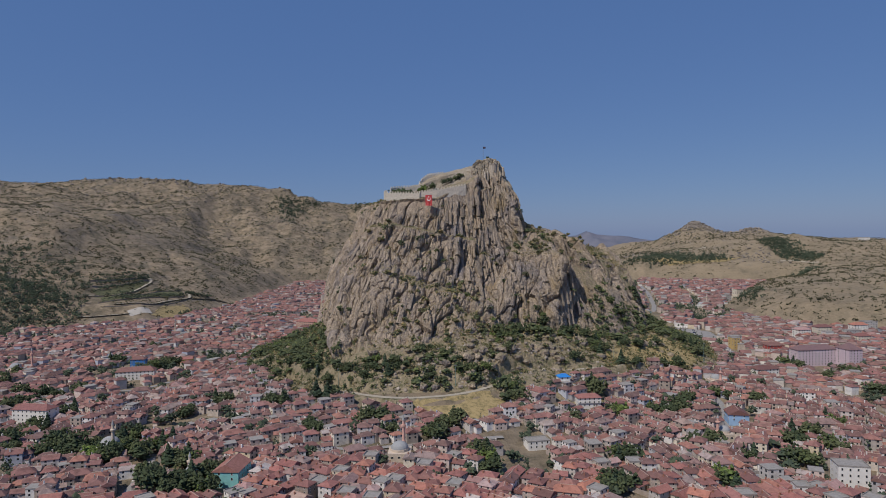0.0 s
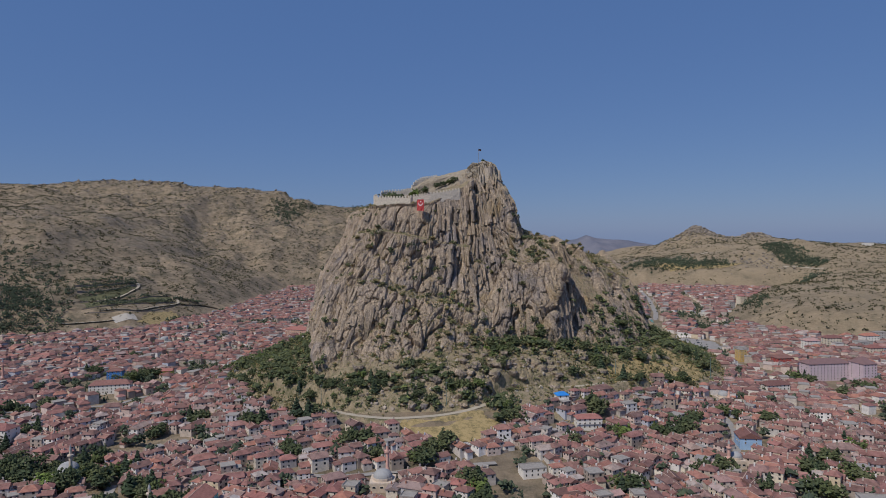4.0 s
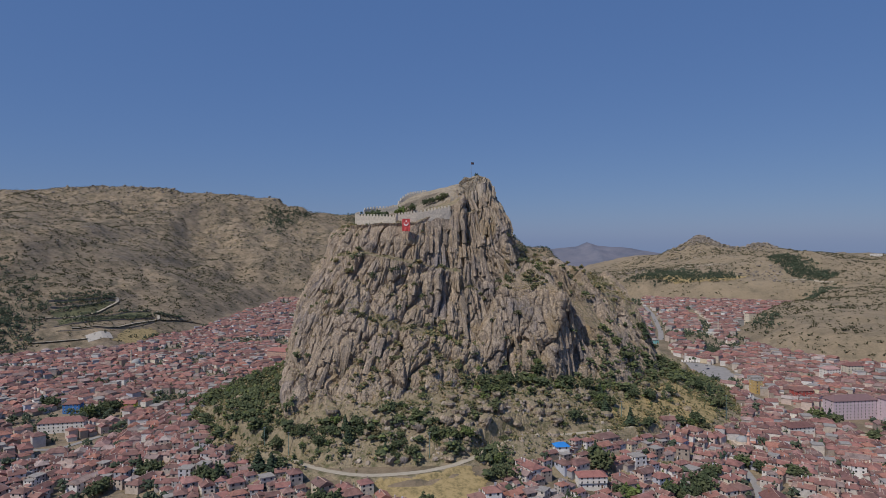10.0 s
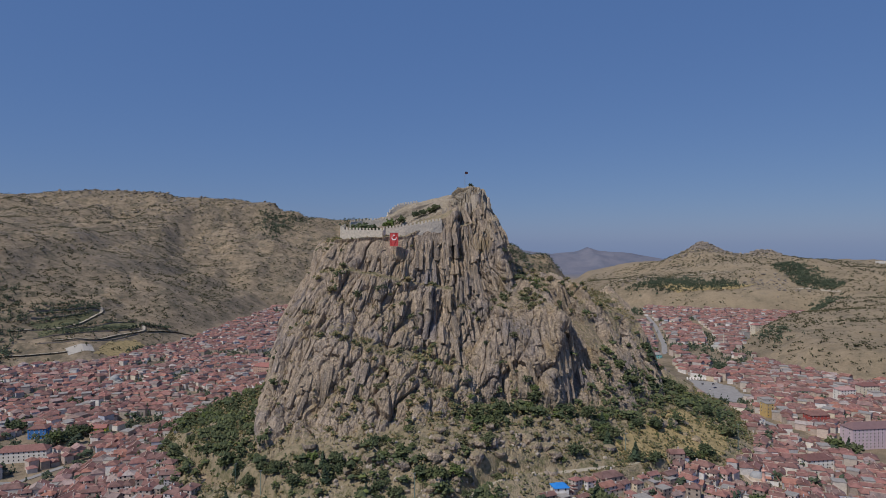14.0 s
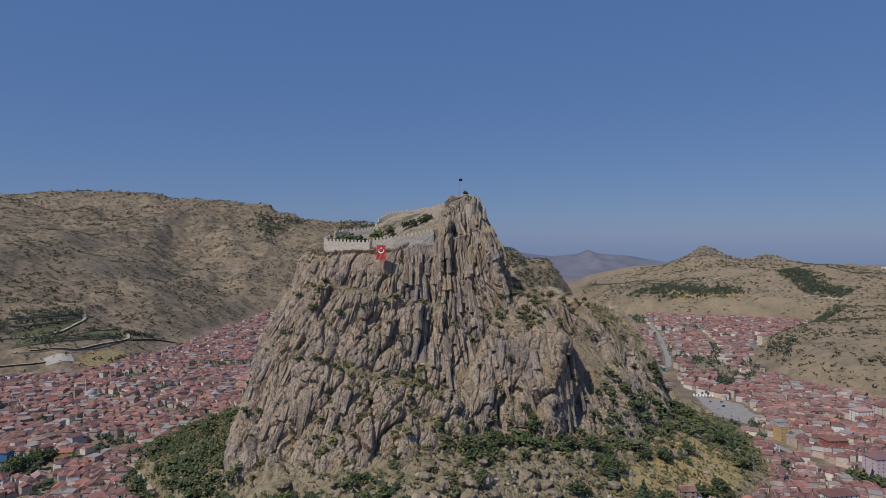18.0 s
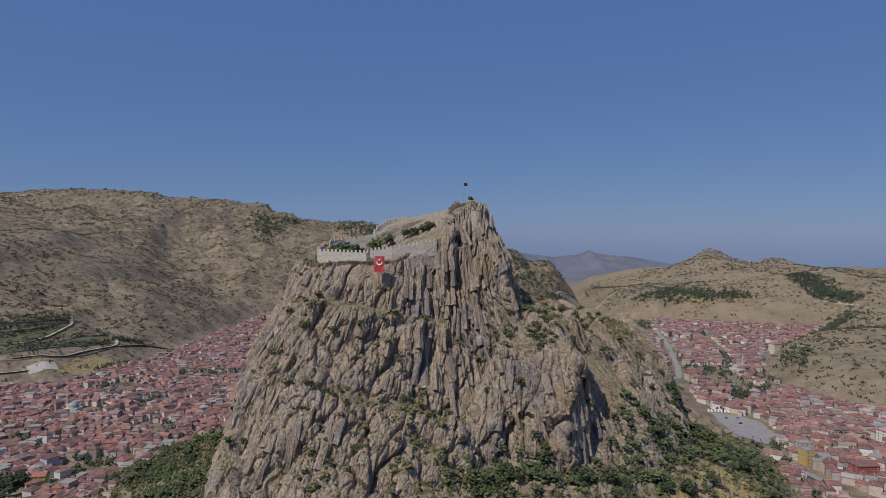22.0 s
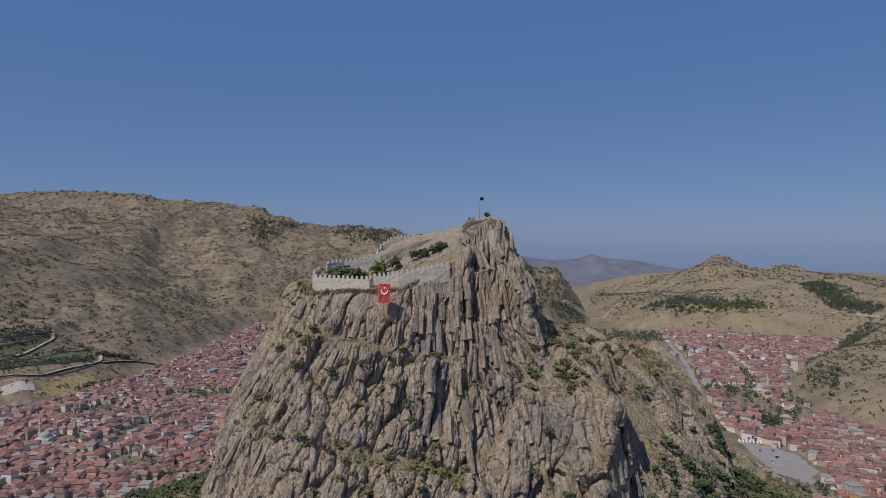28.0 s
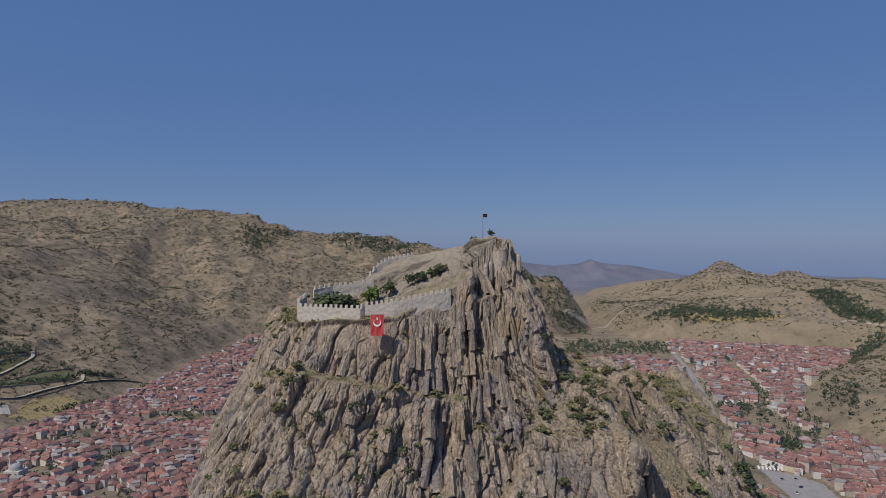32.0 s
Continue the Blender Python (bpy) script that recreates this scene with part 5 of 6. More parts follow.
def vehicle(x, y, turn, long, tall, paint, label, category):
    top = new(category.replace(" ", "_"))
    bm = bmesh.new()
    box(bm, -long / 2, long / 2, -0.9, 0.9, 0.35, tall * 0.6)
    for v in bm.verts:
        if v.co.z > 0.5:
            v.co.x *= 0.97
    part("body", bm, paint, top)
    bm = bmesh.new()
    box(bm, -long * 0.36, long * 0.32, -0.8, 0.8, tall * 0.6, tall)
    for v in bm.verts:
        if v.co.z > tall * 0.9:
            v.co.x *= 0.85
            v.co.y *= 0.88
    part("cabin", bm, GLASS_DARK if tall < 1.8 else paint, top)
    for a in (-1, 1):
        for b in (-1, 1):
            bm = bmesh.new()
            tube(bm, 0, 0, [(-0.1, 0.3), (-0.1, 0.34), (0.1, 0.34), (0.1, 0.3)], 12)
            part("wheel", bm, TYRE, top).matrix_basis = pose(a * long * 0.32, b * 0.88, 0.34, 90)
    top.matrix_basis = pose(x, y, float(surface(x, y)) + 0.45, 0, 0, turn)
    return tagged(top, label, category, group="parked vehicles")


SILVER, DARKBLUE = painted("silver_paint", (0.5, 0.5, 0.52)), painted("dark_blue_paint", (0.05, 0.07, 0.16))
for i in range(7):
    vehicle(338 + i * 3.4, 966 - i * 0.8, 75, 7.0, 2.6, WHITE, "white minibus parked on the square", "minibus")
for x, y, turn, paint, label in ((345, 935, 20, SILVER, "silver car parked on the square"), (352, 915, 25, DARKBLUE, "dark blue car parked on the square"), (340, 900, 70, WHITE, "white car parked on the square"), (358, 935, 15, SILVER, "silver car parked on the square"), (322, 880, 88, WHITE, "white car on the main road"), (330, 1010, 75, RED, "red car on the main road"), (375, 1150, 72, SILVER, "silver car on the main road"), (-182, 380, 80, WHITE, "white car in the narrow street"), (-186, 402, 80, SILVER, "silver car in the narrow street")):
    vehicle(x, y, turn, 4.3, 1.5, paint, label, "car")

# ---- plants ----
def leaf_material(name, stops):
    m, nodes, links, b = material(name, 0.85)
    rnd = nodes.new("ShaderNodeObjectInfo").outputs["Random"]
    isl = nodes.new("ShaderNodeNewGeometry").outputs["Random Per Island"]
    col = mix(m, 1.0, ramp(m, rnd, stops), ramp(m, isl, [(0.0, grey(0.6)), (1.0, grey(1.4))]), "MULTIPLY")
    links.new(col, b.inputs["Base Color"])
    return m


LEAF = leaf_material("broad_leaves", [(0.0, (0.05, 0.07, 0.036)), (0.4, (0.068, 0.088, 0.044)), (0.7, (0.09, 0.105, 0.052)), (0.93, (0.085, 0.11, 0.042)), (1.0, (0.12, 0.17, 0.045))])
CONIFER = leaf_material("dark_needles", [(0.0, (0.035, 0.055, 0.035)), (1.0, (0.05, 0.075, 0.042))])
DRYBUSH = leaf_material("grey_green_scrub", [(0.0, (0.075, 0.085, 0.045)), (0.5, (0.10, 0.095, 0.05)), (1.0, (0.13, 0.11, 0.055))])
BARK = plain_material("bark", (0.13, 0.095, 0.07), 0.95, 0.3, 2.0)


def clump(bm, at, r, seed):
    """One ragged leaf clump: a crumpled octahedron with a split side."""
    q = random.Random(seed)
    ways = [(1, 0, 0), (0, 1, 0), (-1, 0, 0), (0, -1, 0), (0, 0, 1), (0, 0, -0.8)]
    v = [bm.verts.new(Vector(at) + Vector(w) * r * q.uniform(0.55, 1.3) + Vector((q.uniform(-0.3, 0.3), q.uniform(-0.3, 0.3), 0)) * r) for w in ways]
    for i in range(4):
        bm.faces.new((v[i], v[(i + 1) % 4], v[4]))
        bm.faces.new((v[(i + 1) % 4], v[i], v[5]))


def crown_bm(seed, tall, wide, kind, count):
    q, bm = random.Random(seed), bmesh.new()
    lobes = [(q.uniform(-0.35, 0.35) * wide, q.uniform(-0.35, 0.35) * wide, tall * q.uniform(0.5, 0.78), q.uniform(0.3, 0.5) * wide) for _ in range(6)]
    for i in range(count):
        if kind == "cone":
            f = q.random() ** 1.4
            a, r = q.uniform(0, 6.283), wide * 0.5 * (1 - f) * q.uniform(0.5, 1.0)
            at = (r * math.cos(a), r * math.sin(a), tall * (0.14 + 0.84 * f))
            size = 0.10 * wide + 0.14 * wide * (1 - f)
        else:
            lx, ly, lz, lr = lobes[i % 6]
            w = Vector((q.gauss(0, 1), q.gauss(0, 1), q.gauss(0, 0.8))).normalized() * lr * q.uniform(0.55, 1.02)
            at = (lx + w.x, ly + w.y, max(0.12 * tall, lz + w.z * 0.85))
            size = wide * q.uniform(0.07, 0.14) * (1 if count > 20 else 2.2)
        clump(bm, at, size, seed * 1000 + i)
    return bm


def trunk_bm(tall, thick, seed):
    q, bm = random.Random(seed), bmesh.new()
    tube(bm, 0, 0, [(-1.5, thick * 1.5), (tall * 0.2, thick), (tall * 0.7, thick * 0.45)], 7)
    for i in range(4):
        t = bmesh.new()
        tube(t, 0, 0, [(0, thick * 0.45), (tall * 0.3, thick * 0.12)], 5)
        t.transform(Matrix.Translation((0, 0, tall * (0.28 + 0.07 * i))) @ Matrix.Rotation(i * 1.7 + q.random(), 4, "Z") @ Matrix.Rotation(radians(45), 4, "X"))
        t.verts.index_update()
        vs = [bm.verts.new(v.co) for v in t.verts]
        for f in t.faces:
            bm.faces.new([vs[v.index] for v in f.verts])
        t.free()
    return bm


def build_tree(seed, tall, wide, kind):
    top = new("tree")
    part("trunk", trunk_bm(tall, 0.05 * tall * 0.6 + 0.08, seed), BARK, top)
    part("crown", crown_bm(seed, tall, wide, kind, 110 if kind == "cone" else 130), CONIFER if kind == "cone" else LEAF, top)
    return tagged(top, "tall narrow conifer with dark needles" if kind == "cone" else "leafy green broad-crowned tree", "tree")


TREES = {"round": [build_tree(s, 8, 8.5, "round") for s in (11, 12, 13)], "cone": [build_tree(s, 11, 5.5, "cone") for s in (21, 22)]}
BUSHES = []
for s in (31, 32, 33):
    bm = crown_bm(s, 2.6, 4.2, "round", 46)
    bm.transform(Matrix.Translation((0, 0, -0.5)))
    b = new("bush", mesh_of("bush", bm, LEAF if s != 33 else DRYBUSH))
    BUSHES.append(tagged(b, "dense green bush clinging to the rock" if s != 33 else "dry olive-green bush among the stones", "bush"))
used = set()


def plant(kinds, x, y, size, group):
    ob = kinds[rng.randrange(len(kinds))]
    m = pose(x, y, float(surface(x, y)) - 0.2, 0, 0, rng.uniform(0, 360)) @ Matrix.Diagonal((size, size, size * rng.uniform(0.85, 1.15), 1))
    if ob in used:
        ob = copy_thing(ob, m)
    used.add(ob)
    ob.matrix_basis = m
    ob["group"] = group


APRON_TREES = [(45, 517), (54, 515), (58, 498), (47, 499), (-56, 534), (-65, 539), (-49, 538), (-41, 541), (-46, 529), (-65, 529), (-31, 537), (-18, 554), (-11, 540), (-1, 540), (-12, 522), (-3, 517), (11, 529), (-20, 519), (-79, 543), (-108, 554), (-118, 561), (-98, 546), (-140, 591), (-170, 640), (-200, 700), (-156, 660), (-158, 703), (-175, 688), (-201, 687), (-89, 545), (34, 532), (22, 526)]
RIGHT_TREES = [(84, 618), (95, 622), (98, 612), (69, 604), (55, 581), (116, 612), (136, 623), (144, 617), (174, 680), (185, 682), (215, 729), (236, 741), (246, 737), (257, 735), (141, 604), (150, 604), (142, 592), (176, 633), (192, 638), (213, 658), (253, 697), (262, 691), (257, 661), (115, 570), (56, 559), (169, 572), (156, 573), (204, 605), (222, 621), (50, 592)]
LEDGE_BUSHES = [(-1, 608), (0, 645), (5, 628), (-18, 626), (-24, 645), (-6, 619), (19, 580), (3, 566), (43, 589), (51, 607), (58, 597), (66, 613), (40, 614), (-9, 552), (24, 623), (94, 664), (90, 667), (75, 679), (70, 670), (80, 676), (58, 603), (39, 555), (-57, 649), (-40, 642), (97, 690), (103, 700), (88, 688), (82, 695), (85, 703), (92, 708), (88, 714), (100, 710), (108, 716), (78, 690), (118, 722), (125, 728), (96, 716), (104, 706), (74, 668), (66, 660), (-62, 645), (-50, 655), (-30, 600), (-45, 610), (-20, 590), (96, 676), (104, 682), (86, 682), (112, 690), (100, 694), (120, 700), (132, 708), (140, 716), (126, 694), (110, 730), (98, 724), (148, 730), (136, 738), (60, 640), (70, 632), (64, 622), (52, 618), (46, 604), (80, 640), (88, 628), (30, 596), (36, 584), (48, 574), (28, 566)]
TERRACE_TREES = [(-47, 697), (-42, 699), (-34, 702), (-19, 700), (-10, 705), (3, 707), (9, 707), (14, 709), (19, 709), (40, 733), (51, 737)]
for x, y in TOWN_TREES:
    for _ in range(3):
        plant(TREES["round"] if rng.random() < 0.8 else TREES["cone"], x + rng.uniform(-7, 7), y + rng.uniform(-7, 7), rng.uniform(0.95, 1.5), "trees between the houses")
for x, y in APRON_TREES:
    plant(TREES["round"] if rng.random() < 0.7 else TREES["cone"], x, y, rng.uniform(0.7, 1.1), "trees at the foot of the crag")
    plant(TREES["round"], x + rng.uniform(-9, 9), y + rng.uniform(-6, 9), rng.uniform(0.5, 0.8), "trees at the foot of the crag")
    for _ in range(2):
        plant(BUSHES, x + rng.uniform(-9, 9), y + rng.uniform(-7, 10), rng.uniform(0.9, 1.6), "bushes at the foot of the crag")
for x, y in RIGHT_TREES:
    plant(TREES["round"] if rng.random() < 0.7 else TREES["cone"], x, y, rng.uniform(0.8, 1.25), "trees on the grassy flank")
    plant(TREES["round"], x + rng.uniform(-11, 11), y + rng.uniform(-9, 9), rng.uniform(0.5, 0.9), "trees on the grassy flank")
    for _ in range(2):
        plant(BUSHES, x + rng.uniform(-12, 12), y + rng.uniform(-12, 12), rng.uniform(0.9, 1.7), "bushes on the grassy flank")
for x, y in LEDGE_BUSHES:
    plant(BUSHES, x, y, rng.uniform(1.0, 1.9), "bushes on the ledges")
for x, y in TERRACE_TREES:
    plant(TREES["round"], x, y, 1.85 if x < -40 else 1.1 if x < -15 else rng.uniform(0.75, 0.95) if x < 30 else 0.45, "trees inside the castle")


# more bushes rooted in the cracks, fewer towards the top
cxs, cys = -112 + np.random.rand(9000) * 330, 556 + np.random.rand(9000) * 194
tall = sample(CRAG, cxs, cys)
fall = np.hypot(sample(CRAG, cxs + 4, cys) - sample(CRAG, cxs - 4, cys), sample(CRAG, cxs, cys + 4) - sample(CRAG, cxs, cys - 4)) / 8
c_ok = ((sample(DETAIL, cxs, cys) < -1.0) | (fall < 0.9)) & (tall < 182) & (tall > apron_h(cxs, cys) + 2)
c_ok &= np.random.rand(9000) < np.where(cxs > 100, 0.06, np.where(cxs > 40, 0.2, np.where(cxs < -25, 0.07, 0.15))) + 0.9 * fbm(cxs / 30, cys / 30, 3, 223) + np.where(fall < 0.8, 0.1, 0) + np.where((cys < 640) & (cxs > -10), 0.12, 0)
cliff_x, cliff_y = cxs[c_ok][:1300], cys[c_ok][:1300]
# dry grass and herbs on the ledges
tuft_x, tuft_y = -112 + np.random.rand(30000) * 340, 556 + np.random.rand(30000) * 250
tuft_z = sample(CRAG, tuft_x, tuft_y)
tuft_fall = np.hypot(sample(CRAG, tuft_x + 2, tuft_y) - sample(CRAG, tuft_x - 2, tuft_y), sample(CRAG, tuft_x, tuft_y + 2) - sample(CRAG, tuft_x, tuft_y - 2)) / 4
t_ok = (tuft_fall < 1.1) & (tuft_z > apron_h(tuft_x, tuft_y) + 1) & (tuft_z < 184) & (np.random.rand(30000) < 0.5 + 1.5 * fbm(tuft_x / 20, tuft_y / 20, 3, 227))
tuft_x, tuft_y = tuft_x[t_ok][:4000], tuft_y[t_ok][:4000]


# woods, orchards and scrub: too many to count
def joined_tree(seed, tall, wide, kind, count):
    return triangles(crown_bm(seed, tall, wide, kind, count))


SCRUB = [joined_tree(s, 1.6, 2.6, "round", 3) for s in (41, 42, 43)]
WOOD_TREES = [joined_tree(s, 7, 6, "round", 16) for s in (51, 52)] + [joined_tree(s, 8, 5, "cone", 16) for s in (53, 54)]
FAR_TREES = [joined_tree(s, 7, 6.5, "round", 7) for s in (55, 56)] + [joined_tree(s, 8, 5.5, "cone", 8) for s in (57, 58)]


def flecked(name, stops):
    m, nodes, links, b = material(name, 0.9)
    links.new(mix(m, 1.0, ramp(m, nodes.new("ShaderNodeNewGeometry").outputs["Random Per Island"], stops), ramp(m, noise_node(m, 0.02, 4), [(0.3, grey(0.75)), (0.7, grey(1.2))]), "MULTIPLY"), b.inputs["Base Color"])
    return m


SCRUB_LEAF = flecked("hill_scrub", [(0.0, (0.05, 0.055, 0.03)), (0.5, (0.075, 0.075, 0.04)), (1.0, (0.11, 0.10, 0.055))])
# leaf tones lifted: the haze over the distant woods is put into the colour
HAZED_LEAF = flecked("hazed_wood_leaves", [(0.0, (0.05, 0.07, 0.05)), (1.0, (0.09, 0.115, 0.07))])


def sprinkle(name, templates, x, y, size, material, label, category):
    n = len(x)
    which = np.random.randint(0, len(templates), n)
    return scatter(name, templates, which, x, y, surface(x, y) - 0.15 * size, np.random.rand(n) * 6.283, size, [material], label, category)


def inside_points(ring, n):
    ring_a = np.array(ring, float)
    lo, hi = ring_a.min(0), ring_a.max(0)
    x, y = lo[0] + np.random.rand(n * 4) * (hi[0] - lo[0]), lo[1] + np.random.rand(n * 4) * (hi[1] - lo[1])
    ok = outside(x, y, ring) < 16 * np.random.randn(len(x)) - 6
    return x[ok][:n], y[ok][:n]


# scrub over the hills, denser in the folds
hx, hy = -1900 + np.random.rand(120000) * 3700, 850 + np.random.rand(120000) * 1750
ok = ((outside(hx, hy, LEFT_FOOT) < -12) | (outside(hx, hy, RIGHT_FOOT) < -12)) & (np.abs(hx) < 0.75 * hy + 80)
ok &= np.random.rand(120000) < 0.46 + 2.4 * fbm(hx / 90, hy / 90, 4, 151) + np.where(hx < 0, 0.2, 0.06) + np.where((hx < -640) & (hy < 1450), 0.25, 0)
sprinkle("scrub", SCRUB, hx[ok], hy[ok], 0.8 + 2.0 * np.random.rand(ok.sum()) ** 2.4, SCRUB_LEAF, "dark scrub dotted over the dry hillsides", "scrub")
WOODS = [([(-370, 2480), (-234, 2500), (-110, 2470), (-20, 2420), (-100, 2340), (-225, 2330)], 620), ([(-630, 2450), (-545, 2490), (-440, 2480), (-490, 2390), (-520, 2190), (-555, 2250)], 520), ([(517, 1890), (598, 1915), (700, 1880), (800, 1830), (750, 1780), (584, 1820)], 850), ([(915, 1905), (975, 1900), (985, 1813), (1010, 1731), (965, 1715), (925, 1774)], 850), ([(150, 2230), (250, 2030), (330, 2040), (400, 1960), (370, 1880), (240, 1880), (120, 2050)], 760), (WEST_WOOD, 1250), ([(-960, 1180), (-800, 1330), (-680, 1240), (-615, 1160), (-640, 1090), (-760, 1130), (-870, 1040)], 420), ([(740, 1600), (960, 1690), (890, 1550), (770, 1500)], 320), ([(362, 1062), (415, 1108), (410, 1056), (453, 1040), (424, 1008), (372, 1036)], 190), ([(440, 1120), (462, 1118), (520, 1370), (500, 1380)], 120), ([(400, 1150), (424, 1150), (470, 1380), (450, 1390)], 50), ([(250, 1600), (470, 1600), (520, 1760), (300, 1800)], 300), ([(520, 1120), (548, 1110), (600, 1260), (580, 1280)], 60), ([(560, 1500), (720, 1560), (700, 1640), (560, 1600)], 110)]
wx, wy = zip(*[inside_points(r, n) for r, n in WOODS])
wx, wy = np.concatenate(wx), np.concatenate(wy)
# the terraced park on the near hill: rows of planted trees
rows = [((-652, 1208), (-584, 1282)), ((-640, 1200), (-580, 1272)), ((-634, 1186), (-580, 1262)), ((-622, 1170), (-578, 1245)), ((-606, 1143), (-514, 1276)), ((-588, 1118), (-494, 1246)), ((-560, 1134), (-505, 1225)), ((-470, 1150), (-440, 1230)), ((-500, 1262), (-470, 1300))]
for (ax, ay), (bx, by) in rows:
    f = np.linspace(0, 1, 26)
    wx = np.concatenate([wx, ax + f * (bx - ax) + np.random.rand(26) * 3])
    wy = np.concatenate([wy, ay + f * (by - ay) + np.random.rand(26) * 3])
# gardens and street trees where no house stands
gxs, gys = -900 + np.random.rand(26000) * 1700, 330 + np.random.rand(26000) * 1450
g_ok = (fbm(gxs / 55, gys / 55, 3, 131) > 0.137) & (outside(gxs, gys, LEFT_FOOT) > 8) & (outside(gxs, gys, RIGHT_FOOT) > 4) & (outside(gxs, gys, ROCK_RING) > 60) & (np.abs(gxs) < 0.74 * gys + 70) & (outside(gxs, gys, MEADOW) > 3) & (outside(gxs, gys, PLAZA) > 3)
for line, gap in ((CASTLE_ROAD, 6), (MAIN_ROAD, 9), (SECOND_ROAD, 8), *((s, 5) for s in STREETS)):
    g_ok &= near_line(gxs, gys, line)[0] > gap
for a, b, r in LANDMARKS:
    g_ok &= np.hypot(gxs - a, gys - b) > r
g_ok &= np.random.rand(26000) < 0.6
gxs, gys = gxs[g_ok], gys[g_ok]
# single trees in the yards
yard = (np.random.rand(len(lx)) < np.where((lx > 230) & (ly > 760), 0.5, 0.28)) & free_for_houses(lx, ly)
gxs, gys = np.concatenate([gxs, lx[yard] + 4]), np.concatenate([gys, ly[yard] + 3])
wx, wy = np.concatenate([wx, gxs]), np.concatenate([wy, gys])
distant = np.hypot(wx, wy - 300) > 620
sprinkle("woods", FAR_TREES, wx[distant], wy[distant], 0.7 + 0.6 * np.random.rand(distant.sum()), HAZED_LEAF, "dark green woods and garden trees of the valley", "woods")
sprinkle("garden_trees", WOOD_TREES, wx[~distant], wy[~distant], 0.7 + 0.6 * np.random.rand((~distant).sum()), HAZED_LEAF, "green garden trees between the houses of the town", "trees")
sprinkle("cliff_bushes", [joined_tree(s, 2.2, 3.8, "round", 16) for s in (61, 62, 63)], cliff_x, cliff_y, 0.5 + 0.95 * np.random.rand(len(cliff_x)) ** 2, flecked("cliff_leaves", [(0.0, (0.075, 0.095, 0.05)), (0.45, (0.11, 0.12, 0.06)), (0.75, (0.17, 0.155, 0.08)), (1.0, (0.29, 0.225, 0.11))]), "grey-green bushes rooted in the clefts of the crag", "bushes")
sprinkle("ledge_grass", SCRUB, tuft_x, tuft_y, 0.35 + 0.55 * np.random.rand(len(tuft_x)), flecked("ledge_herbs", [(0.0, (0.13, 0.125, 0.06)), (0.4, (0.22, 0.185, 0.085)), (0.75, (0.30, 0.235, 0.115)), (1.0, (0.36, 0.28, 0.14))]), "yellow and olive tufts of dry grass on the ledges", "grass")
# thickets on both flanks and under the cliff
THICKETS = [([(-175, 605), (-152, 572), (-112, 548), (-86, 548), (-104, 590), (-138, 640)], 270), ([(-118, 600), (-150, 590), (-215, 660), (-225, 760), (-190, 800), (-140, 740), (-125, 660)], 330), ([(130, 625), (175, 640), (215, 670), (265, 690), (290, 745), (240, 760), (215, 730), (170, 690), (130, 650)], 330), ([(55, 580), (100, 600), (130, 618), (120, 628), (80, 618), (50, 600)], 60), ([(-75, 525), (-20, 512), (45, 514), (62, 530), (20, 540), (-40, 548), (-80, 548)], 110), ([(40, 505), (64, 492), (66, 520), (50, 525)], 26)]
qx, qy = zip(*[inside_points(r, n) for r, n in THICKETS])
qx, qy = np.concatenate(qx), np.concatenate(qy)
q_ok = near_line(qx, qy, CASTLE_ROAD)[0] > 5
qx, qy = qx[q_ok], qy[q_ok]
sprinkle("thicket", WOOD_TREES, qx, qy, 0.4 + 0.75 * np.random.rand(len(qx)), flecked("thicket_leaves", [(0.0, (0.06, 0.082, 0.046)), (0.5, (0.088, 0.11, 0.056)), (0.85, (0.118, 0.134, 0.065)), (1.0, (0.15, 0.18, 0.062))]), "green thicket of trees on the flanks of the crag", "thicket")
# low growth on the crag's flanks
fx, fy = -230 + np.random.rand(16000) * 540, 500 + np.random.rand(16000) * 330
rimf = outside(fx, fy, ROCK_RING)
f_ok = (sample(ROCKY, fx, fy) < 0.25) & (rimf < 95) & (near_line(fx, fy, CASTLE_ROAD)[0] > 5) & (outside(fx, fy, MEADOW) > 2) & (sample(CRAG, fx, fy) < 150) & (rimf > -60)
f_ok &= np.random.rand(16000) < 0.45 + 1.6 * fbm(fx / 25, fy / 25, 3, 171) + np.where((fx > 90) & (fy > 590), 0.12, 0) + np.where(fx < -110, 0.4, 0)
sprinkle("undergrowth", SCRUB, fx[f_ok], fy[f_ok], 0.6 + 1.3 * np.random.rand(f_ok.sum()), flecked("low_growth", [(0.0, (0.09, 0.10, 0.045)), (0.4, (0.12, 0.125, 0.06)), (0.75, (0.17, 0.15, 0.075)), (1.0, (0.24, 0.19, 0.09))]), "low green undergrowth on the slopes of the crag", "undergrowth")


# rocks on the far hill tops and under the crag
STONE_MAT = flecked("hill_stones", [(0.0, (0.16, 0.145, 0.13)), (0.6, (0.24, 0.21, 0.18)), (1.0, (0.31, 0.27, 0.22))])


def boulder(seed, fine=2):
    bm = bmesh.new()
    bmesh.ops.create_icosphere(bm, subdivisions=fine, radius=1.0)
    off = Vector((seed * 3.7, seed * 1.3, 0))
    for v in bm.verts:
        v.co *= 1 + 0.55 * noise.noise(v.co * 1.1 + off) + 0.2 * noise.noise(v.co * 3 + off)
        v.co.z = v.co.z * 0.85 + 0.3
    return bm


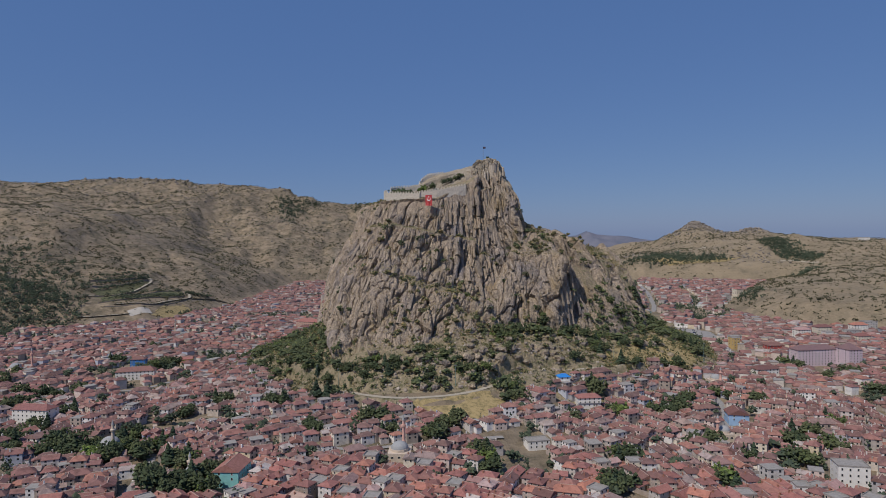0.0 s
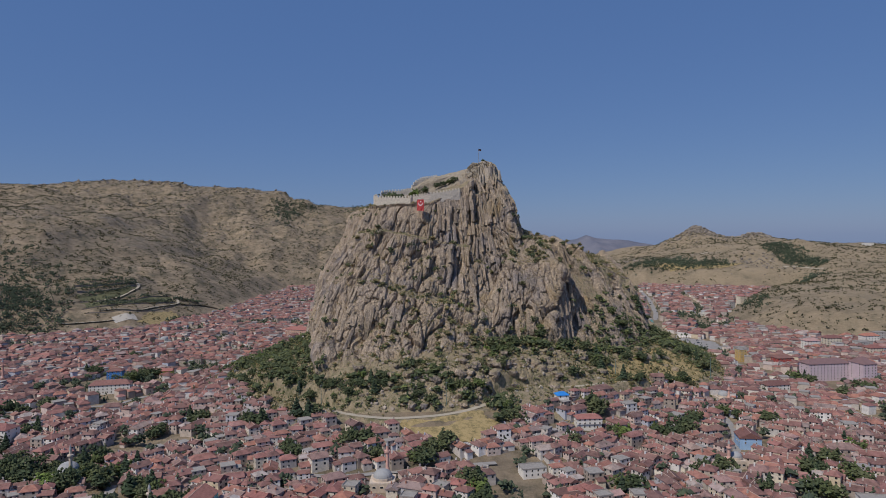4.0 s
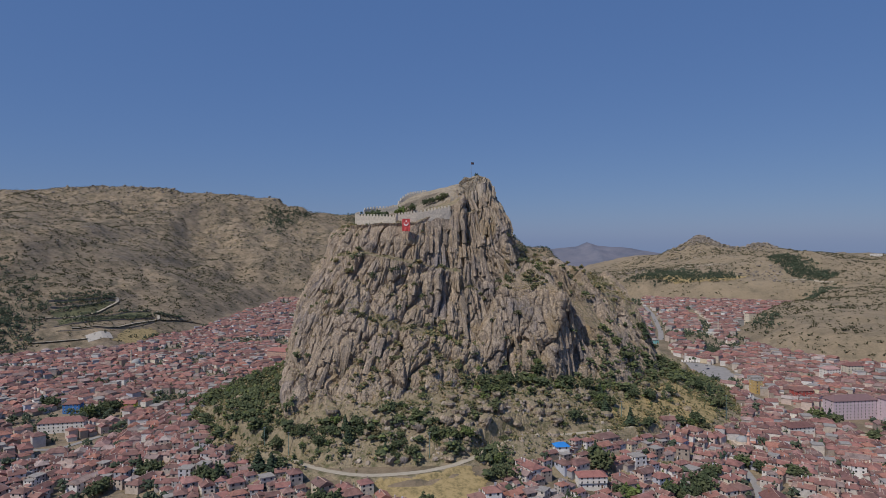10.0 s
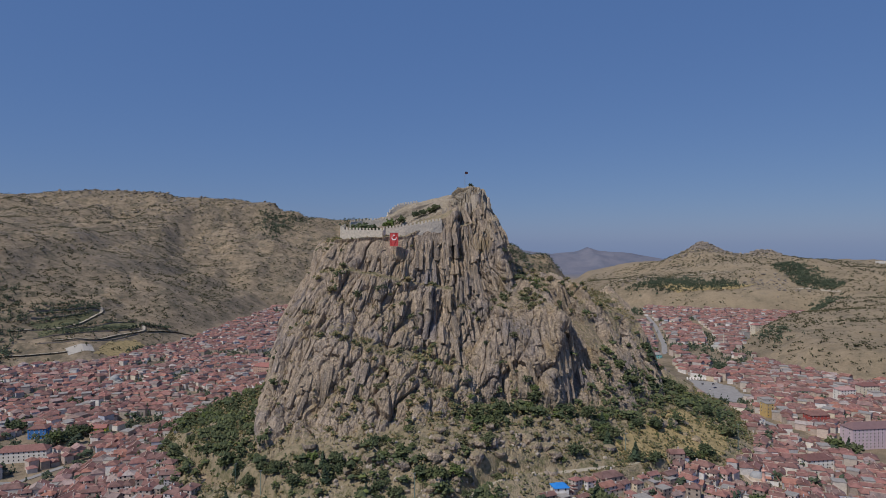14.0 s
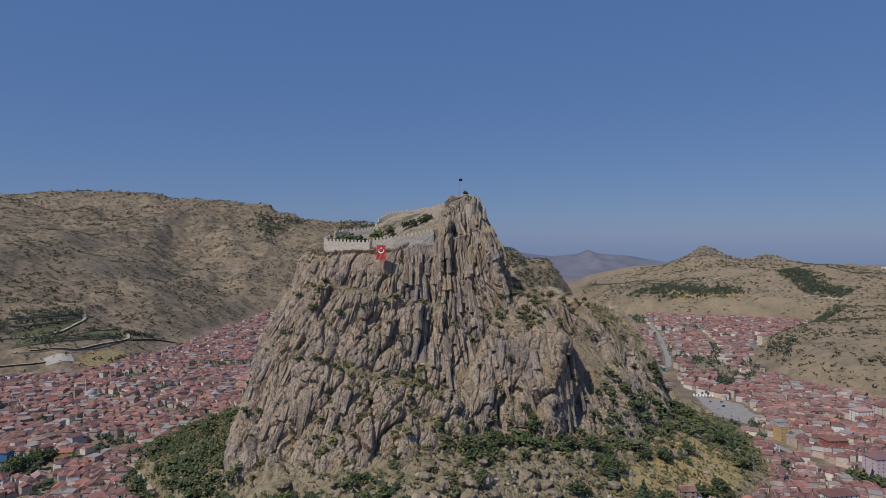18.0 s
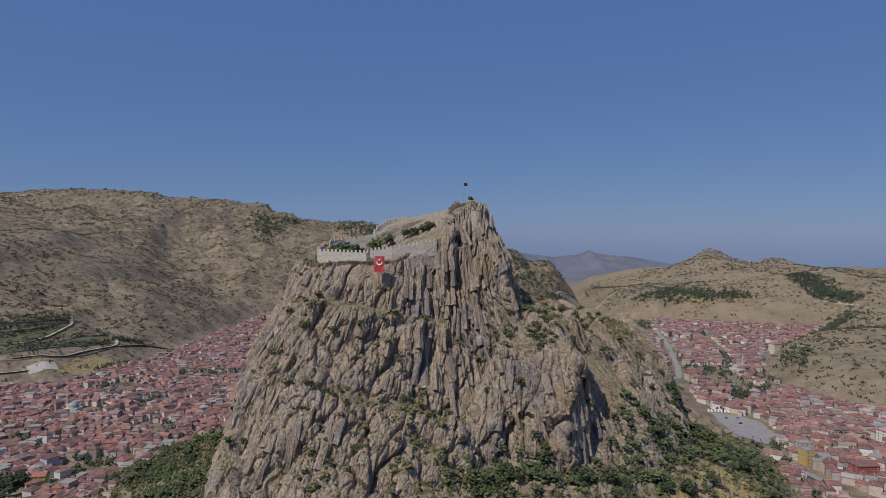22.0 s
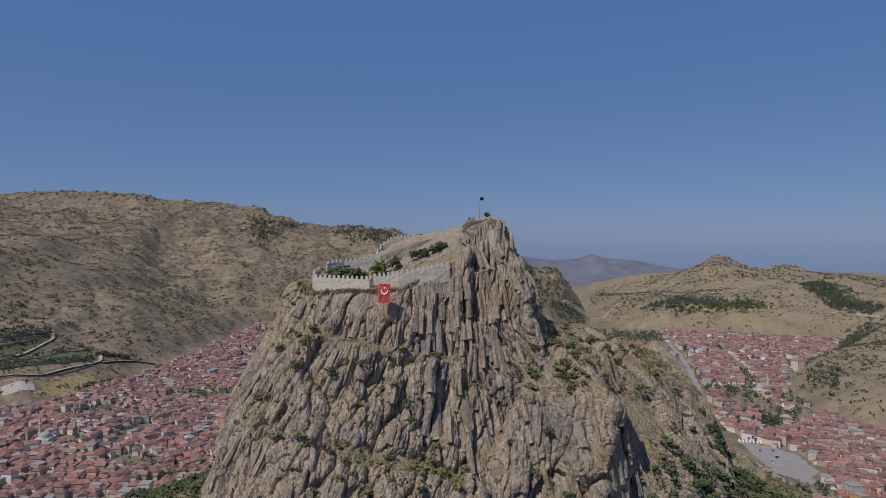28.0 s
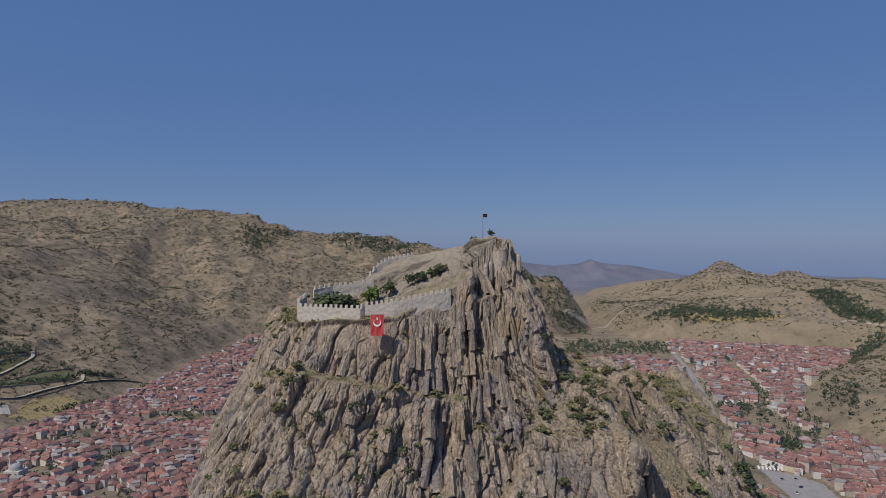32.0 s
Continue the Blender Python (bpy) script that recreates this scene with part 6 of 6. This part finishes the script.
HILL_STONES = [triangles(boulder(s, 1)) for s in (1, 2, 3)]
bx, by, bs = [], [], []
for cx, cy, rx, ry, n, size in ((928, 2400, 42, 32, 380, 6.5), (1086, 2300, 38, 25, 220, 6), (860, 1800, 45, 40, 130, 4), (-1300, 2490, 330, 25, 170, 6), (-1000, 2480, 120, 30, 90, 6), (-640, 2520, 90, 25, 70, 5), (-1250, 2330, 330, 110, 700, 3.6), (-800, 2250, 200, 130, 500, 3.2), (-500, 2200, 130, 160, 320, 3), (-1000, 1700, 260, 160, 420, 2.6), (930, 2330, 90, 60, 260, 3.6), (1085, 2240, 70, 50, 160, 3.4), (560, 1990, 60, 30, 60, 4), (620, 1925, 50, 15, 60, 3)):
    bx.append(np.random.normal(cx, rx, n)), by.append(np.random.normal(cy, ry, n)), bs.append(size * (0.3 + 0.9 * np.random.rand(n) ** 2))
bx, by, bs = np.concatenate(bx), np.concatenate(by), np.concatenate(bs)
sprinkle("hill_boulders", HILL_STONES, bx, by, bs, STONE_MAT, "grey boulders piled on the distant hill tops", "boulders")
tx, ty = inside_points([(-70, 548), (-40, 524), (10, 512), (60, 530), (110, 572), (140, 606), (120, 622), (70, 585), (20, 552), (-40, 558)], 620)
t_ok = near_line(tx, ty, CASTLE_ROAD)[0] > 4.5
tx, ty = tx[t_ok], ty[t_ok]
sprinkle("talus", HILL_STONES, tx, ty, 0.45 + 1.7 * np.random.rand(len(tx)) ** 3, flecked("talus_stone", [(0.0, (0.24, 0.205, 0.17)), (0.5, (0.33, 0.285, 0.24)), (1.0, (0.43, 0.38, 0.32))]), "pale stones fallen below the cliff", "stones")
BOULDERS = [new("boulder", mesh_of("boulder", boulder(s), ROCK)) for s in (11, 12, 13)]
for b in BOULDERS:
    b.data.attributes.new("bare", "FLOAT", "POINT").data.foreach_set("value", np.full(len(b.data.vertices), 0.8, np.float32))
    tagged(b, "weathered brown boulder fallen from the crag", "boulder")
for cx, cy, r, n in ((10, 530, 34, 60), (60, 562, 42, 70), (-60, 540, 30, 16), (120, 600, 30, 20), (-150, 640, 25, 12), (200, 650, 30, 14)):
    for _ in range(n):
        x, y = cx + rng.uniform(-r, r), cy + rng.uniform(-r * 0.5, r * 0.5)
        if near_line(x, y, CASTLE_ROAD)[0] > 4.5:
            plant(BOULDERS, x, y, rng.choice((0.9, 1.3, 1.8, 2.6, 3.4, 4.4)), "boulders at the foot of the crag")

# ---- joint columns of the crag ----
def column_template(seed):
    """A jointed rock pillar of radius 1 and height 1, with a slanting broken top."""
    q = random.Random(seed)
    sides = q.choice((5, 6, 6, 7))
    angles = [2 * math.pi * (i + q.uniform(-0.28, 0.28)) / sides for i in range(sides)]
    reach = [q.uniform(0.75, 1.15) for _ in range(sides)]
    tilt, way = q.uniform(0.0, 0.13), q.uniform(0, 6.283)
    rings = []
    for z, r in ((0.0, 1.12), (0.3, 1.04), (0.58, 1.0), (0.82, 0.92), (0.94, 0.82), (1.0, 0.5)):
        sx, sy = q.uniform(-0.07, 0.07), q.uniform(-0.07, 0.07)
        rings.append([(sx + r * e * math.cos(a) * q.uniform(0.93, 1.07), sy + r * e * math.sin(a) * q.uniform(0.93, 1.07), z - (tilt * e * math.cos(a - way) if z > 0.7 else 0) + q.uniform(-0.02, 0.02)) for a, e in zip(angles, reach)])
    co = [p for ring in rings for p in ring] + [(0, 0, 1.0)]
    tri = []
    for k in range(len(rings) - 1):
        for i in range(sides):
            a, b = k * sides + i, k * sides + (i + 1) % sides
            tri += [(a, b, b + sides), (a, b + sides, a + sides)]
    last = (len(rings) - 1) * sides
    tri += [(last + i, last + (i + 1) % sides, len(co) - 1) for i in range(sides)]
    return np.array(co), np.array(tri)


PILLARS = [column_template(s) for s in range(200, 214)]


def pillar_mesh(name, picks):
    """Pillars that lie along the face: each from a place of the sheet down the fall line."""
    cos, tris, at = [], [], 0
    for i, j, tall, wide, k, spin, squash in picks:
        head, foot = SHEET[i, j], SHEET[i, min(j + int(tall / 0.75), SHEET.shape[1] - 1)]
        up = Vector(head - foot)
        size, turn = up.length + 0.4 * wide, up.to_track_quat("Z", "Y").to_matrix()
        co, tri = PILLARS[k]
        c, s = math.cos(spin), math.sin(spin)
        px, py = co[:, 0] * wide * squash, co[:, 1] * wide / squash
        local = np.stack([px * c - py * s, px * s + py * c, co[:, 2] * size], -1)
        cos.append(local @ np.array(turn).T + foot)
        tris.append(tri + at)
        at += len(co)
    co = np.concatenate(cos)
    me = quick_mesh(name, co, np.concatenate(tris))
    me.materials.append(ROCK)
    me.attributes.new("bare", "FLOAT", "POINT").data.foreach_set("value", np.full(len(co), 0.95, np.float32))
    return me


q = random.Random(77)
picks = []
while len(picks) < 420:
    i, j = q.randrange(20, 900), q.randrange(20, 330)
    x, y, z = SHEET[i, j]
    tall, wide = q.uniform(7, 24), q.uniform(0.9, 2.3)
    low = SHEET[i, min(j + int(tall / 0.75), SHEET.shape[1] - 1)]
    fall = (z - low[2]) / (math.hypot(x - low[0], y - low[1]) + 0.1)
    if BARE[i, j] > 0.75 and y < 705 and z > 60 and fall > 1.3 and math.hypot(x + 14, (y - 664) * 0.8) > 10 and (x > 26 or z < 180) and abs(JUT[i, j]) < 4:
        picks.append((i, j, tall, wide * (1.3 if z < 130 else 1.0), q.randrange(14), q.uniform(0, 6.283), q.uniform(0.75, 1.3)))
for pick in picks:
    part("rock_column", pillar_mesh("rock_column", [pick]), None, crag)
